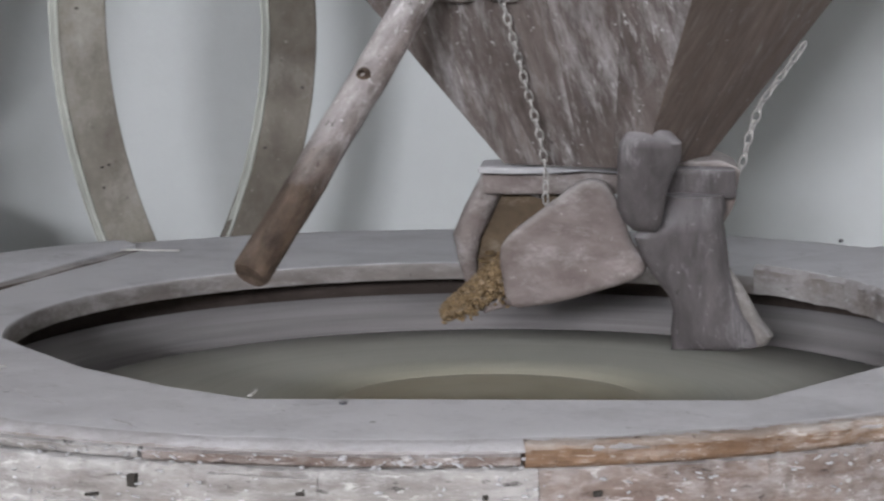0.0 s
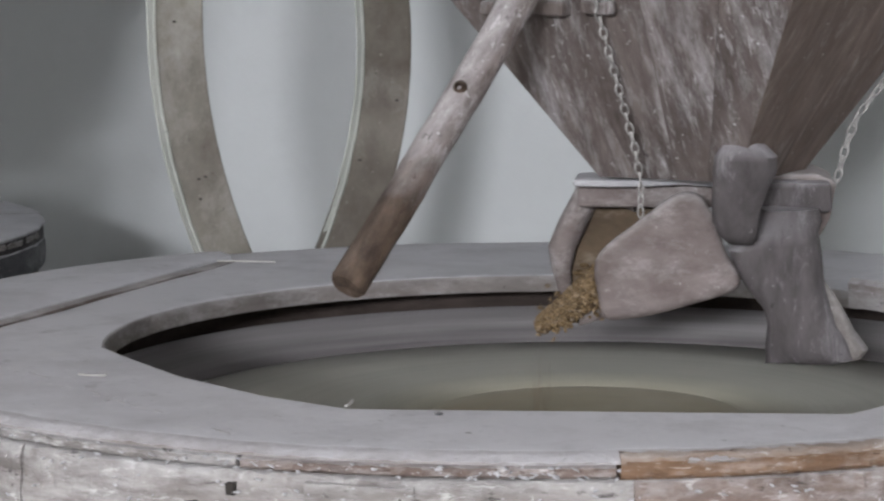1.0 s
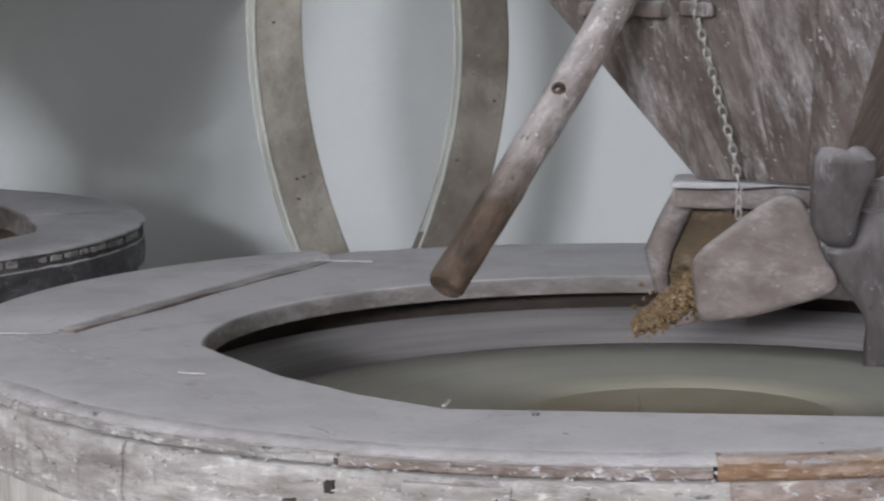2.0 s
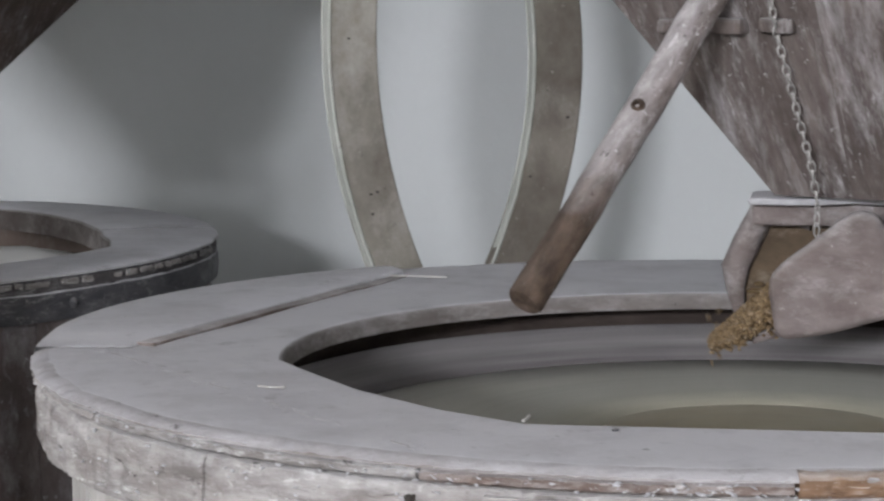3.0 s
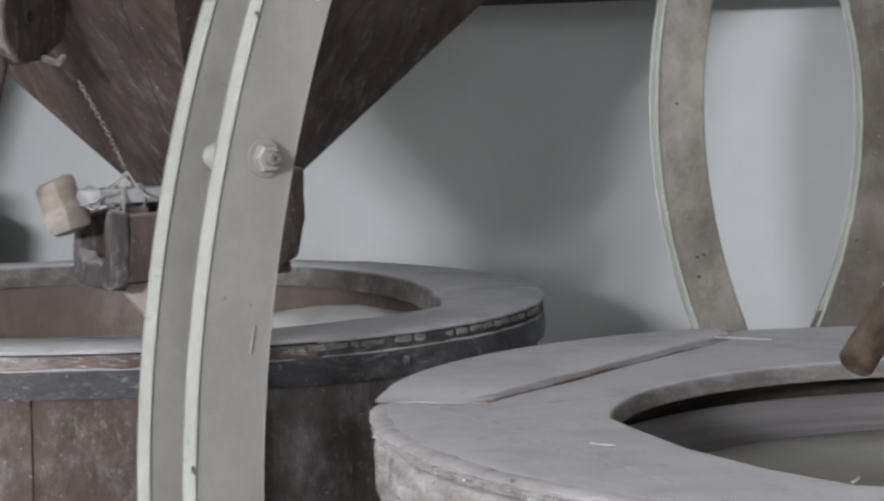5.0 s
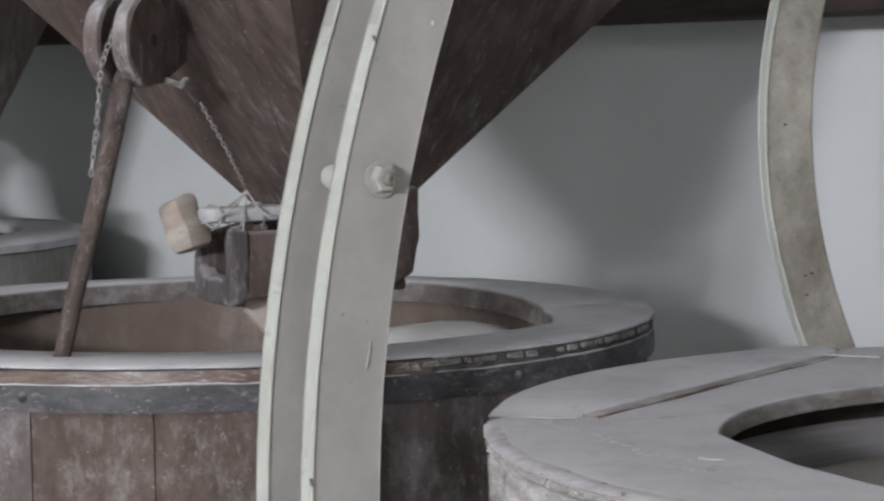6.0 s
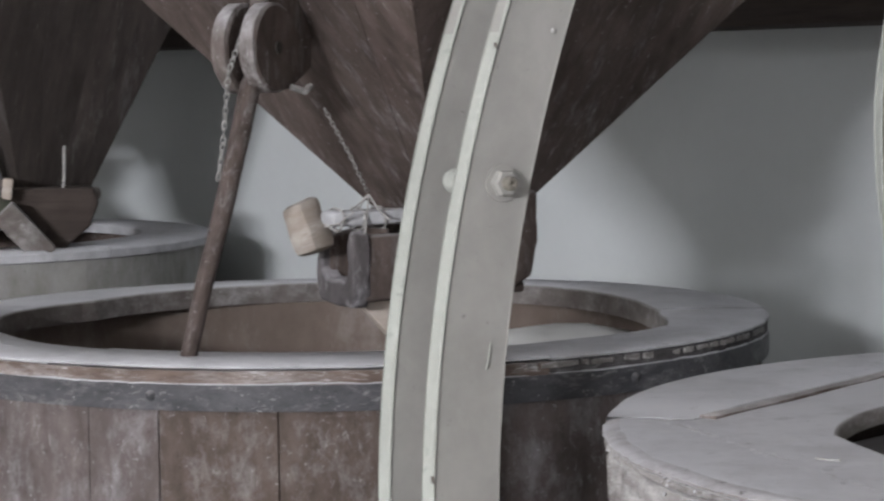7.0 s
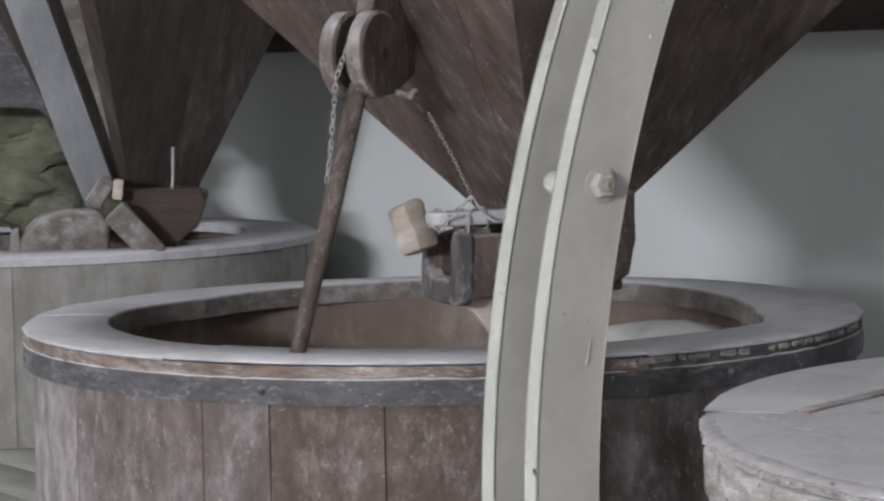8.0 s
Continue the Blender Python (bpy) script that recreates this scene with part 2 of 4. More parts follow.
def ringed(name, stops, streak=0.12):
    """A turned stone top: rings of colour by the distance from its axle, faint streaks round it."""
    m, t, p = nodes_of(name)
    tc = t.nodes.new("ShaderNodeTexCoord")
    flat = t.nodes.new("ShaderNodeVectorMath")
    flat.operation = "MULTIPLY"
    flat.inputs[1].default_value = (1, 1, 0)
    link(t, tc.outputs["Object"], flat.inputs[0])
    length = t.nodes.new("ShaderNodeVectorMath")
    length.operation = "LENGTH"
    link(t, flat.outputs[0], length.inputs[0])
    r = length.outputs["Value"]
    wob = noise_tex(t, tc.outputs["Object"], 7.0, 3)
    r2 = maths(t, "ADD", r, ramp(t, wob, 0, 1, -0.012, 0.012))
    cr = t.nodes.new("ShaderNodeValToRGB")
    while len(cr.color_ramp.elements) < len(stops):
        cr.color_ramp.elements.new(0.5)
    for e, (at, c) in zip(cr.color_ramp.elements, stops):
        e.position, e.color = at / 0.6, rgb(c)
    link(t, maths(t, "DIVIDE", r2, 0.6), cr.inputs[0])
    comb = t.nodes.new("ShaderNodeCombineXYZ")
    link(t, r, comb.inputs[0])
    rings = noise_tex(t, comb.outputs[0], 55.0, 6, 0.7)
    spots = noise_tex(t, tc.outputs["Object"], 9.0, 5)
    col = mix(t, ramp(t, rings, 0.3, 0.7, 0, 0.45), cr.outputs[0], (0.30, 0.29, 0.25))
    col = mix(t, ramp(t, spots, 0.45, 0.75, 0, streak * 2), col, (0.62, 0.60, 0.52))
    link(t, col, p.inputs["Base Color"])
    p.inputs["Roughness"].default_value = 0.8
    return m


M_STONE = ringed("turning stone under flour", [(0.0, (0.387, 0.342, 0.243)), (0.150, (0.378, 0.333, 0.239)), (0.180, (0.414, 0.396, 0.315)), (0.225, (0.423, 0.414, 0.351)),
                                               (0.25, (0.459, 0.459, 0.414)), (0.38, (0.459, 0.459, 0.423)), (0.46, (0.414, 0.410, 0.387)), (0.50, (0.324, 0.315, 0.306))])


def grains_material():
    m, t, p = nodes_of("wheat grain")
    geo = t.nodes.new("ShaderNodeNewGeometry")
    col = mix(t, geo.outputs["Random Per Island"], (0.10, 0.066, 0.034), (0.25, 0.172, 0.095))
    link(t, col, p.inputs["Base Color"])
    p.inputs["Roughness"].default_value = 0.5
    return m


M_GRAIN = grains_material()


# Near-black for small plugs that stand in for the shade in holes.
def hole_shade_material():
    m, t, p = nodes_of("painted hole shade")
    p.inputs["Base Color"].default_value = (0.03, 0.025, 0.022, 1)
    p.inputs["Roughness"].default_value = 0.9
    return m


M_HOLE_SHADE = hole_shade_material()


def glass_material():
    m, t, p = nodes_of("window glass")
    p.inputs["Transmission Weight"].default_value, p.inputs["Roughness"].default_value = 1.0, 0.02
    return m


M_GLASS = glass_material()


# ---- building helpers ----
def mesh_of(name, bm, material, smooth=False):
    bmesh.ops.recalc_face_normals(bm, faces=bm.faces)
    if smooth:
        for f in bm.faces:
            f.smooth = True
        for e in bm.edges:
            if len(e.link_faces) == 2 and e.calc_face_angle(0) > 0.7:
                e.smooth = False
    me = bpy.data.meshes.new(name)
    bm.to_mesh(me)
    bm.free()
    me.materials.append(material)
    return me


def part(name, bm, material, parent, label="", m=None, smooth=True):
    ob = new(name, mesh_of(name, bm, material, smooth))
    ob.parent = parent
    if m is not None:
        ob.matrix_basis = m
    return tagged(ob, label)


def thing(name, m, label, category, group=""):
    ob = new(name)
    ob.empty_display_size = 0.05
    ob.matrix_basis = m
    return tagged(ob, label, category, group)


def whole(name, bm, material, m, label, category, group="", kind="", smooth=True):
    ob = new(name, mesh_of(name, bm, material, smooth))
    ob.matrix_basis = m
    return tagged(ob, label, category, group, kind)


def worn(bm, amp, scale, seed=0.0):
    for v in bm.verts:
        q = v.co * scale + Vector((seed, seed * 1.7, seed * 0.3))
        v.co += noise.noise_vector(q) * amp
    return bm


def box(size, centre=(0, 0, 0), bevel=0.0, cuts=0, m=None):
    bm = bmesh.new()
    bmesh.ops.create_cube(bm, size=1)
    bmesh.ops.scale(bm, vec=size, verts=bm.verts)
    if bevel:
        bmesh.ops.bevel(bm, geom=bm.edges[:], offset=bevel, segments=2, affect="EDGES", profile=0.5)
    if cuts:
        bmesh.ops.subdivide_edges(bm, edges=[e for e in bm.edges if e.calc_length() > 4 * max(bevel, 0.004)], cuts=cuts, use_grid_fill=True)
    bmesh.ops.translate(bm, vec=centre, verts=bm.verts)
    if m is not None:
        bm.transform(m)
    return bm


def slab(outline, thick, bevel=0.004, cuts=2, y=0.0):
    """A board cut to an outline in x and z, of that thickness in y, with rounded edges."""
    bm = bmesh.new()
    front = [bm.verts.new((x, y - thick / 2, z)) for x, z in outline]
    face = bm.faces.new(front)
    out = bmesh.ops.extrude_face_region(bm, geom=[face])
    bmesh.ops.translate(bm, vec=(0, thick, 0), verts=[v for v in out["geom"] if isinstance(v, bmesh.types.BMVert)])
    bmesh.ops.recalc_face_normals(bm, faces=bm.faces)
    bmesh.ops.bevel(bm, geom=bm.edges[:], offset=bevel, segments=3, affect="EDGES", profile=0.5)
    big = [f for f in bm.faces if len(f.verts) > 4]
    bmesh.ops.triangulate(bm, faces=big)
    if cuts:
        bmesh.ops.subdivide_edges(bm, edges=[e for e in bm.edges if e.calc_length() > 0.02], cuts=cuts)
        bmesh.ops.triangulate(bm, faces=[f for f in bm.faces if len(f.verts) > 4])
    return bm


def skin(rings, closed_ends=True):
    bm = bmesh.new()
    vs = [[bm.verts.new(p) for p in ring] for ring in rings]
    n = len(vs[0])
    for a, b in zip(vs, vs[1:]):
        for i in range(n):
            bm.faces.new((a[i], a[(i + 1) % n], b[(i + 1) % n], b[i]))
    if closed_ends:
        bm.faces.new(vs[0][::-1]), bm.faces.new(vs[-1])
    return bm


def tube(points, radii, sides=12):
    pts = [Vector(p) for p in points]
    rings, side = [], None
    for i, p in enumerate(pts):
        d = (pts[min(i + 1, len(pts) - 1)] - pts[max(i - 1, 0)]).normalized()
        side = (side - d * side.dot(d)).normalized() if side else d.orthogonal().normalized()
        up = d.cross(side)
        r = radii[i] if isinstance(radii, (list, tuple)) else radii
        rings.append([p + (side * math.cos(a) + up * math.sin(a)) * r for a in (2 * math.pi * k / sides for k in range(sides))])
    return skin(rings)


def lathe(profile, sides=64):
    return skin([[(r * math.cos(a), r * math.sin(a), z) for a in (2 * math.pi * k / sides for k in range(sides))] for r, z in profile], closed_ends=False)


def sector(a0, a1, steps, section):
    """A board bent round: section(angle) gives its outline as (radius, height) about the origin."""
    rings = []
    for i in range(steps + 1):
        a = radians(a0 + (a1 - a0) * i / steps)
        rings.append([(r * math.cos(a), r * math.sin(a), z) for r, z in section(a)])
    return skin(rings)


def link_mesh():
    bm = bmesh.new()
    rings = []
    for i in range(12):
        a = 2 * math.pi * i / 12
        c = Vector((0.0042 * math.cos(a), 0, 0.0085 * math.sin(a)))
        out = Vector((math.cos(a), 0, math.sin(a)))
        rings.append([c + out * 0.0014 * math.cos(b) + Vector((0, 0.0014 * math.sin(b), 0)) for b in (2 * math.pi * k / 5 for k in range(5))])
    vs = [[bm.verts.new(p) for p in r] for r in rings]
    for i in range(12):
        for k in range(5):
            bm.faces.new((vs[i][k], vs[i][(k + 1) % 5], vs[(i + 1) % 12][(k + 1) % 5], vs[(i + 1) % 12][k]))
    return mesh_of("link", bm, M_CHAIN, True)


LINK = link_mesh()


def chain(points, label, step=0.0135, size=1.0):
    pts = [Vector(p) for p in points]
    top = thing("chain", Matrix.Translation(pts[0]), label, "chain")
    along, n = 0.0, 0
    total = sum((b - a).length for a, b in zip(pts, pts[1:]))
    while along < total:
        left, seg = along, 0
        while seg < len(pts) - 2 and left > (pts[seg + 1] - pts[seg]).length:
            left -= (pts[seg + 1] - pts[seg]).length
            seg += 1
        d = (pts[seg + 1] - pts[seg]).normalized()
        q = d.to_track_quat("Z", "Y").to_matrix().to_4x4()
        ob = new("link", LINK)
        ob.parent = top
        ob.matrix_basis = Matrix.Translation(pts[seg] + d * left - pts[0]) @ q @ pose(0, 0, 0, 0, 0, 45 + 90 * (n % 2) + random.uniform(-15, 15)) @ Matrix.Scale(size, 4)
        along += step * size
        n += 1
    return top


# ---- room ----
def slab_wall(name, a, b, z0, z1, thick, material, holes=()):
    """A wall from a to b (x, y), its room side on that line, thickness to the left of the way; holes: (s0, s1, z0, z1) along it."""
    a, b = Vector((*a, 0)), Vector((*b, 0))
    d = (b - a).normalized()
    out = Vector((-d.y, d.x, 0))
    bm = bmesh.new()
    ss = sorted({0.0, (b - a).length, *(h[0] for h in holes), *(h[1] for h in holes)})
    zs = sorted({z0, z1, *(h[2] for h in holes), *(h[3] for h in holes)})
    for s0, s1 in zip(ss, ss[1:]):
        for w0, w1 in zip(zs, zs[1:]):
            if any(h[0] <= s0 and s1 <= h[1] and h[2] <= w0 and w1 <= h[3] for h in holes):
                continue
            vs = [bm.verts.new(a + d * s + out * o + Vector((0, 0, w))) for o in (0, thick) for s, w in ((s0, w0), (s1, w0), (s1, w1), (s0, w1))]
            for f in ((0, 1, 2, 3), (7, 6, 5, 4), (0, 4, 5, 1), (1, 5, 6, 2), (2, 6, 7, 3), (3, 7, 4, 0)):
                bm.faces.new([vs[i] for i in f])
    bmesh.ops.remove_doubles(bm, verts=bm.verts, dist=1e-4)
    return tagged(new(name, mesh_of(name, bm, material)), kind="structure")


CEIL = 4.6
far, near = row(-18, 1.1, 0), row(3.9, 1.1, 0)
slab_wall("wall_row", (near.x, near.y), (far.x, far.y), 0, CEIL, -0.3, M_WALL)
slab_wall("wall_west", (-11.3, -11.6), (-11.3, 14.5), 0, CEIL, 0.3, M_BOUNCE_WHITE, holes=[(15.17, 16.17, 2.55, 3.85)])
slab_wall("wall_south", (4.0, -11.6), (-11.3, -11.6), 0, CEIL, 0.3, M_BOUNCE_WHITE, holes=[(7.0, 10.2, 3.05, 3.85)])
slab_wall("wall_east", (4.0, 2.0), (4.0, -11.6), 0, CEIL, 0.3, M_BOUNCE_WHITE)
tagged(whole("floor", box((16.5, 27.6, 0.1), (-3.6, 1.6, -0.05)), M_FLOOR, Matrix(), "", ""), kind="structure")
tagged(whole("ceiling", box((16.5, 27.6, 0.15), (-3.6, 1.6, CEIL + 0.076)), M_BOUNCE_WHITE, Matrix(), "", ""), kind="structure")
# The west window is added around the fill lamp; no such opening is known.
for name, cx, cy, w, turn in (("added_window_west", -11.42, 4.07, 1.0, 90), ("window_2", -4.6, -11.72, 3.2, 0)):
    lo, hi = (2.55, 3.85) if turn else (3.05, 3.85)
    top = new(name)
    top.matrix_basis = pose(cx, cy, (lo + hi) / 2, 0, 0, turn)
    tagged(top, "added wooden casement window out of view, clear panes", "window", kind="structure")
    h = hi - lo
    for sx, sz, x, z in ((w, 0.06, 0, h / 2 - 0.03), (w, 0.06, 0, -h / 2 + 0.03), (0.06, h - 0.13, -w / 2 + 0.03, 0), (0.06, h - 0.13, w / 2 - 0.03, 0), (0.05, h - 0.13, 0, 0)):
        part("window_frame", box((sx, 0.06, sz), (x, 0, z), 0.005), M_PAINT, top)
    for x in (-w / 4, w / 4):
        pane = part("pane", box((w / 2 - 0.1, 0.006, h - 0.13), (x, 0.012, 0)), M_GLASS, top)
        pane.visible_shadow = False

# deck on which the tubs stand, in boards
deck = tagged(new("platform"), kind="structure")
for i in range(13):
    v = -1.02 + i * 0.163
    bm = box((9.0, 0.158, 0.05), (0, 0, 0), 0.004)
    part("plank", bm, M_DECK, deck, m=Matrix.Translation(row(-2.4, v + 0.08, DECK - 0.025)) @ pose(0, 0, 0, 0, 0, ROW))
part("fascia", box((9.0, 0.04, DECK - 0.052), (0, 0, 0), 0.004), M_DECK, deck, m=Matrix.Translation(row(-2.4, -0.98, (DECK - 0.052) / 2)) @ pose(0, 0, 0, 0, 0, ROW))
part("joist", box((8.9, 1.9, DECK - 0.06), (0, 0, 0)), M_BEAM, deck, m=Matrix.Translation(row(-2.4, 0.06, (DECK - 0.06) / 2)) @ pose(0, 0, 0, 0, 0, ROW))
# beam along the wall that carries the hopper frames
tagged(whole("beam", worn(box((12.5, 0.2, 0.3), (0, 0, 0), 0.012, 6), 0.006, 3), M_BEAM, Matrix.Translation(row(-5.2, 0.99, 1.617)) @ pose(0, 0, 0, 0, 0, ROW), "", ""), kind="structure")
tagged(whole("beam", worn(box((12.5, 0.16, 0.2), (0, 0, 0), 0.012, 6), 0.006, 3), M_BEAM, Matrix.Translation(row(-5.2, -0.72, 2.12)) @ pose(0, 0, 0, 0, 0, ROW), "", ""), kind="structure")


# ---- tubs ----
def stave_ring(parent, material, radius, thick, z0, z1, count, seed, gap=0.35, caked=None, bluish=None):
    rnd = random.Random(seed)
    widths = [rnd.uniform(0.7, 1.35) for _ in range(count)]
    total, a = sum(widths), rnd.uniform(0, 30)
    for w in widths:
        b = a + 360 * w / total
        push, g = rnd.uniform(-0.002, 0.002), gap * rnd.uniform(0.4, 1.3)

        def section(ang, push=push):
            r = radius + push
            return [(r - thick, z0), (r - 0.003, z0), (r, z0 + 0.003), (r, (z0 + z1) / 2), (r, z1 - 0.003), (r - 0.003, z1), (r - thick, z1)]

        # Left staves are lightened as lit; bluish ones ease the step, others vary.
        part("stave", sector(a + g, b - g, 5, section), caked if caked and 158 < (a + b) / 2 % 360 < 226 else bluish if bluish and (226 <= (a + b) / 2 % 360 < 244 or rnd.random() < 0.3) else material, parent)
        a = b


HOLE = Vector((0.42, 2.40, 0))
FRONT = [Vector(p) for p in ((-0.472, -0.03), (-0.455, -0.075), (-0.395, -0.213), (-0.319, -0.328), (-0.248, -0.403), (0.175, -0.494), (0.344, -0.35), (0.475, -0.08))]


def hole_radius(a):
    d = Vector((math.cos(a), math.sin(a)))
    for p, q in zip(FRONT, FRONT[1:]):
        e = q - p
        den = d.x * e.y - d.y * e.x
        if abs(den) > 1e-9:
            r, s = (p.x * e.y - p.y * e.x) / den, (p.x * d.y - p.y * d.x) / den
            if r > 0 and -1e-6 <= s <= 1 + 1e-6:
                return r
    return 0.476


def rim_radius(a, radius):
    d, o = Vector((math.cos(a), math.sin(a))), (HOLE - C1).to_2d()
    b = d.dot(o)
    return -b + math.sqrt(b * b - o.dot(o) + radius * radius)


def first_tub():
    m = Matrix.Translation((HOLE.x, HOLE.y, 0))
    tub = thing("millstone_tub", m, "round wooden millstone tub, flaking flour-caked rim, open lid", "millstone tub", "millstone tubs")
    off = C1 - HOLE
    rnd = random.Random(4)
    # lid boards
    for a0, a1, z1, rim in ((-176.7, -78.0, 0.970, 0.750), (-78.0, -9.25, 0.970, 0.750), (32.7, 183.3, 0.970, 0.750)):
        def section(a, z1=z1, rim=rim):
            i, o = hole_radius(a), rim_radius(a, rim)
            k = 0.0035 * noise.noise(Vector((math.cos(a) * 9, math.sin(a) * 9, 2.0))) + 0.0025 * noise.noise(Vector((math.cos(a) * 30, math.sin(a) * 30, 5.0)))
            z0, ze = z1 - 0.021, z1 - 0.008
            pts = [(i, z0), (i, z1 - 0.003), (i + 0.003, z1)]
            for s in (0.25, 0.5, 0.75):
                pts.append((i + (o - i) * s, z1 + 0.0015 * noise.noise(Vector((math.cos(a) * 5, math.sin(a) * 5, s * 3)))))
            e1 = o - 0.020 + 1.4 * k
            return pts + [(e1 - 0.004, z1), (e1, z1 - 0.0004), (e1, ze), (o - 0.052, ze), (o - 0.056, z0)]

        part("lid_board", sector(a0, a1, max(24, int((a1 - a0) * 2.5)), section), M_LID, tub)

        def inner(a, z1=z1):
            i = hole_radius(a) + 0.0012 * noise.noise(Vector((math.cos(a) * 25, math.sin(a) * 25, 7.0)))
            return [(i - 0.002, z1 - 0.0212), (i - 0.002, z1 - 0.004), (i, z1 - 0.0012), (i + 0.003, z1 - 0.0008), (i + 0.003, z1 - 0.0212)]

        part("lid_inner_edge", sector(a0, a1, max(24, int((a1 - a0) * 2.5)), inner), M_INNER_EDGE_DIMMED, tub, "inner edge darkened against the south lamp")

        def edge(a, z1=z1, rim=rim):
            o = rim_radius(a, rim)
            k = 0.0035 * noise.noise(Vector((math.cos(a) * 9, math.sin(a) * 9, 2.0))) + 0.0025 * noise.noise(Vector((math.cos(a) * 30, math.sin(a) * 30, 5.0)))
            j = 0.002 * noise.noise(Vector((math.cos(a) * 70, math.sin(a) * 70, 9.0)))
            e1 = o - 0.020 + 1.4 * k
            return [(e1 - 0.0004, z1 - 0.008), (e1 - 0.0004, z1 - 0.0005), (e1 + 0.008, z1 - 0.0012 + 0.6 * j), (o - 0.006 + k, z1 - 0.003 + j), (o + k, z1 - 0.006 + j), (o + k * 0.5, z1 - 0.0082)]

        part("lid_edge", sector(a0, a1, max(24, int((a1 - a0) * 2.5)), edge), M_EDGE, tub, "worn brown board edge under flour")

    def cover(a):
        o = rim_radius(a, 0.738)
        i = hole_radius(a) - 0.008
        return [(i, 0.952), (i, 0.982), (i + 0.004, 0.986), ((i + o) / 2, 0.988), (o - 0.01, 0.986), (o, 0.978), (o, 0.952)]

    part("cover_board", sector(-9.2, 32.6, 24, cover), M_LID, tub)
    part("cover_edge", worn(sector(-9.2, 32.6, 60, lambda a: [(hole_radius(a) - 0.0105, 0.9515), (hole_radius(a) - 0.0105, 0.9805), (hole_radius(a) - 0.0055, 0.9862), (hole_radius(a) - 0.003, 0.9515)]), 0.0022, 45), M_EDGE, tub, "jagged greyish sawn edge")
    # raised outer board behind a straight joint
    p, q = Vector((-0.218, 2.485)) - HOLE.to_2d(), Vector((0.081, 3.09)) - HOLE.to_2d()
    e = q - p

    def raised(a):
        d = Vector((math.cos(a), math.sin(a)))
        i = (p.x * e.y - p.y * e.x) / (d.x * e.y - d.y * e.x)
        o = max(rim_radius(a, 0.748), i + 0.004)
        z = 0.9712 + 0.0053 * min(1.0, max(0.0, (math.degrees(math.atan2(p.y, p.x)) - math.degrees(a) % 360) / 7.0))
        return [(i, 0.9705), (i + 0.001, z - 0.002), (i + 0.004, z), ((i + o) / 2, z + 0.001), (o - 0.003, z - 0.002), (o, z - 0.008), (o, 0.9705)]

    part("outer_board", sector(math.degrees(math.atan2(q.y, q.x)) - 1.0, math.degrees(math.atan2(p.y, p.x)) % 360 + 1.0, 40, raised), M_LID, tub)
    part("joint", worn(box((e.length * 0.98, 0.024, 0.005), (0, 0, 0), 0.0012, 6), 0.003, 25), M_RIM_BROWN, tub, m=Matrix.Translation(((p.x + q.x) / 2 + 0.006, (p.y + q.y) / 2 - 0.004, 0.9705)) @ pose(0, 0, 0, 0, 0, math.degrees(math.atan2(e.y, e.x))))
    # ragged crack between the lid's boards, caked with flour
    crack = [Vector((x - HOLE.x, y - HOLE.y, 0.9695)) for x, y in ((-0.263, 2.472), (-0.199, 2.372), (-0.126, 2.239), (-0.045, 2.101), (0.022, 1.973), (0.075, 1.885))]
    line = []
    for a, b in zip(crack, crack[1:]):
        line += [a.lerp(b, k / 8) + Vector((0.006 * noise.noise(a * 31 + Vector((k * 0.7, 0, 0))), 0.006 * noise.noise(b * 37 + Vector((0, k * 0.8, 0))), 0)) for k in range(8)]
    part("crack", worn(tube([p - Vector((0, 0, 0.0008)) for p in line], [0.0012 + 0.0008 * abs(noise.noise(p * 60)) for p in line], 7), 0.0016, 70), M_EDGE, tub, "crack between the boards")
    crumbs = bmesh.new()
    for k in range(110):
        p = rnd.choice(line)
        q = Matrix.Translation(p + Vector((rnd.gauss(0, 0.006), rnd.gauss(0, 0.008), 0.0006))) @ pose(0, 0, 0, rnd.gauss(0, 6), rnd.gauss(0, 6), rnd.uniform(0, 360)) @ Matrix.Diagonal((rnd.uniform(0.0012, 0.0055), rnd.uniform(0.0008, 0.0022), 0.0004, 1))
        ball = bmesh.ops.create_icosphere(crumbs, subdivisions=1, radius=1, matrix=q)["verts"]
        for v in ball:
            v.co += noise.noise_vector(v.co * 300) * 0.0004
    tagged(part("flour_dusting", crumbs, M_LID, tub, "white flour crumbs along the crack"), kind="stuff")
    # rim under the lid, in bent boards
    body = part("staves_bed", lathe([(0.60, 0.60), (0.60, 0.885), (0.675, 0.885), (0.675, 0.60)], 72), M_STAVE_PALE, tub, m=Matrix.Translation(off))
    for z0, z1, r, cuts in ((0.9480, 0.9615, 0.7455, (-230, -150, -118, -94, -35, 30, 90)), (0.880, 0.9468, 0.744, (-200, -136, -93, -30, 20, 75))):
        for a0, a1 in zip(cuts, (*cuts[1:], cuts[0] + 360)):
            sd = rnd.uniform(0, 50)
            if a0 == -94:
                z1, r = 0.9690, 0.7512
            elif z0 > 0.94:
                z1, r = 0.9615, 0.7455

            def section(a, z0=z0, z1=z1, r=r, sd=sd):
                k = 0.004 * noise.noise(Vector((math.cos(a) * 12, math.sin(a) * 12, sd))) + 0.0035 * noise.noise(Vector((math.cos(a) * 110, math.sin(a) * 110, sd))) + 0.003 * noise.noise(Vector((math.cos(a) * 45, math.sin(a) * 45, sd)))
                w = 0.703 if z0 > 0.94 else 0.60
                side = []
                for i in range(7):
                    z = z0 + 0.002 + (z1 - z0 - 0.004) * i / 6
                    f = Vector((math.cos(a) * 60, math.sin(a) * 60, z * 160 + sd))
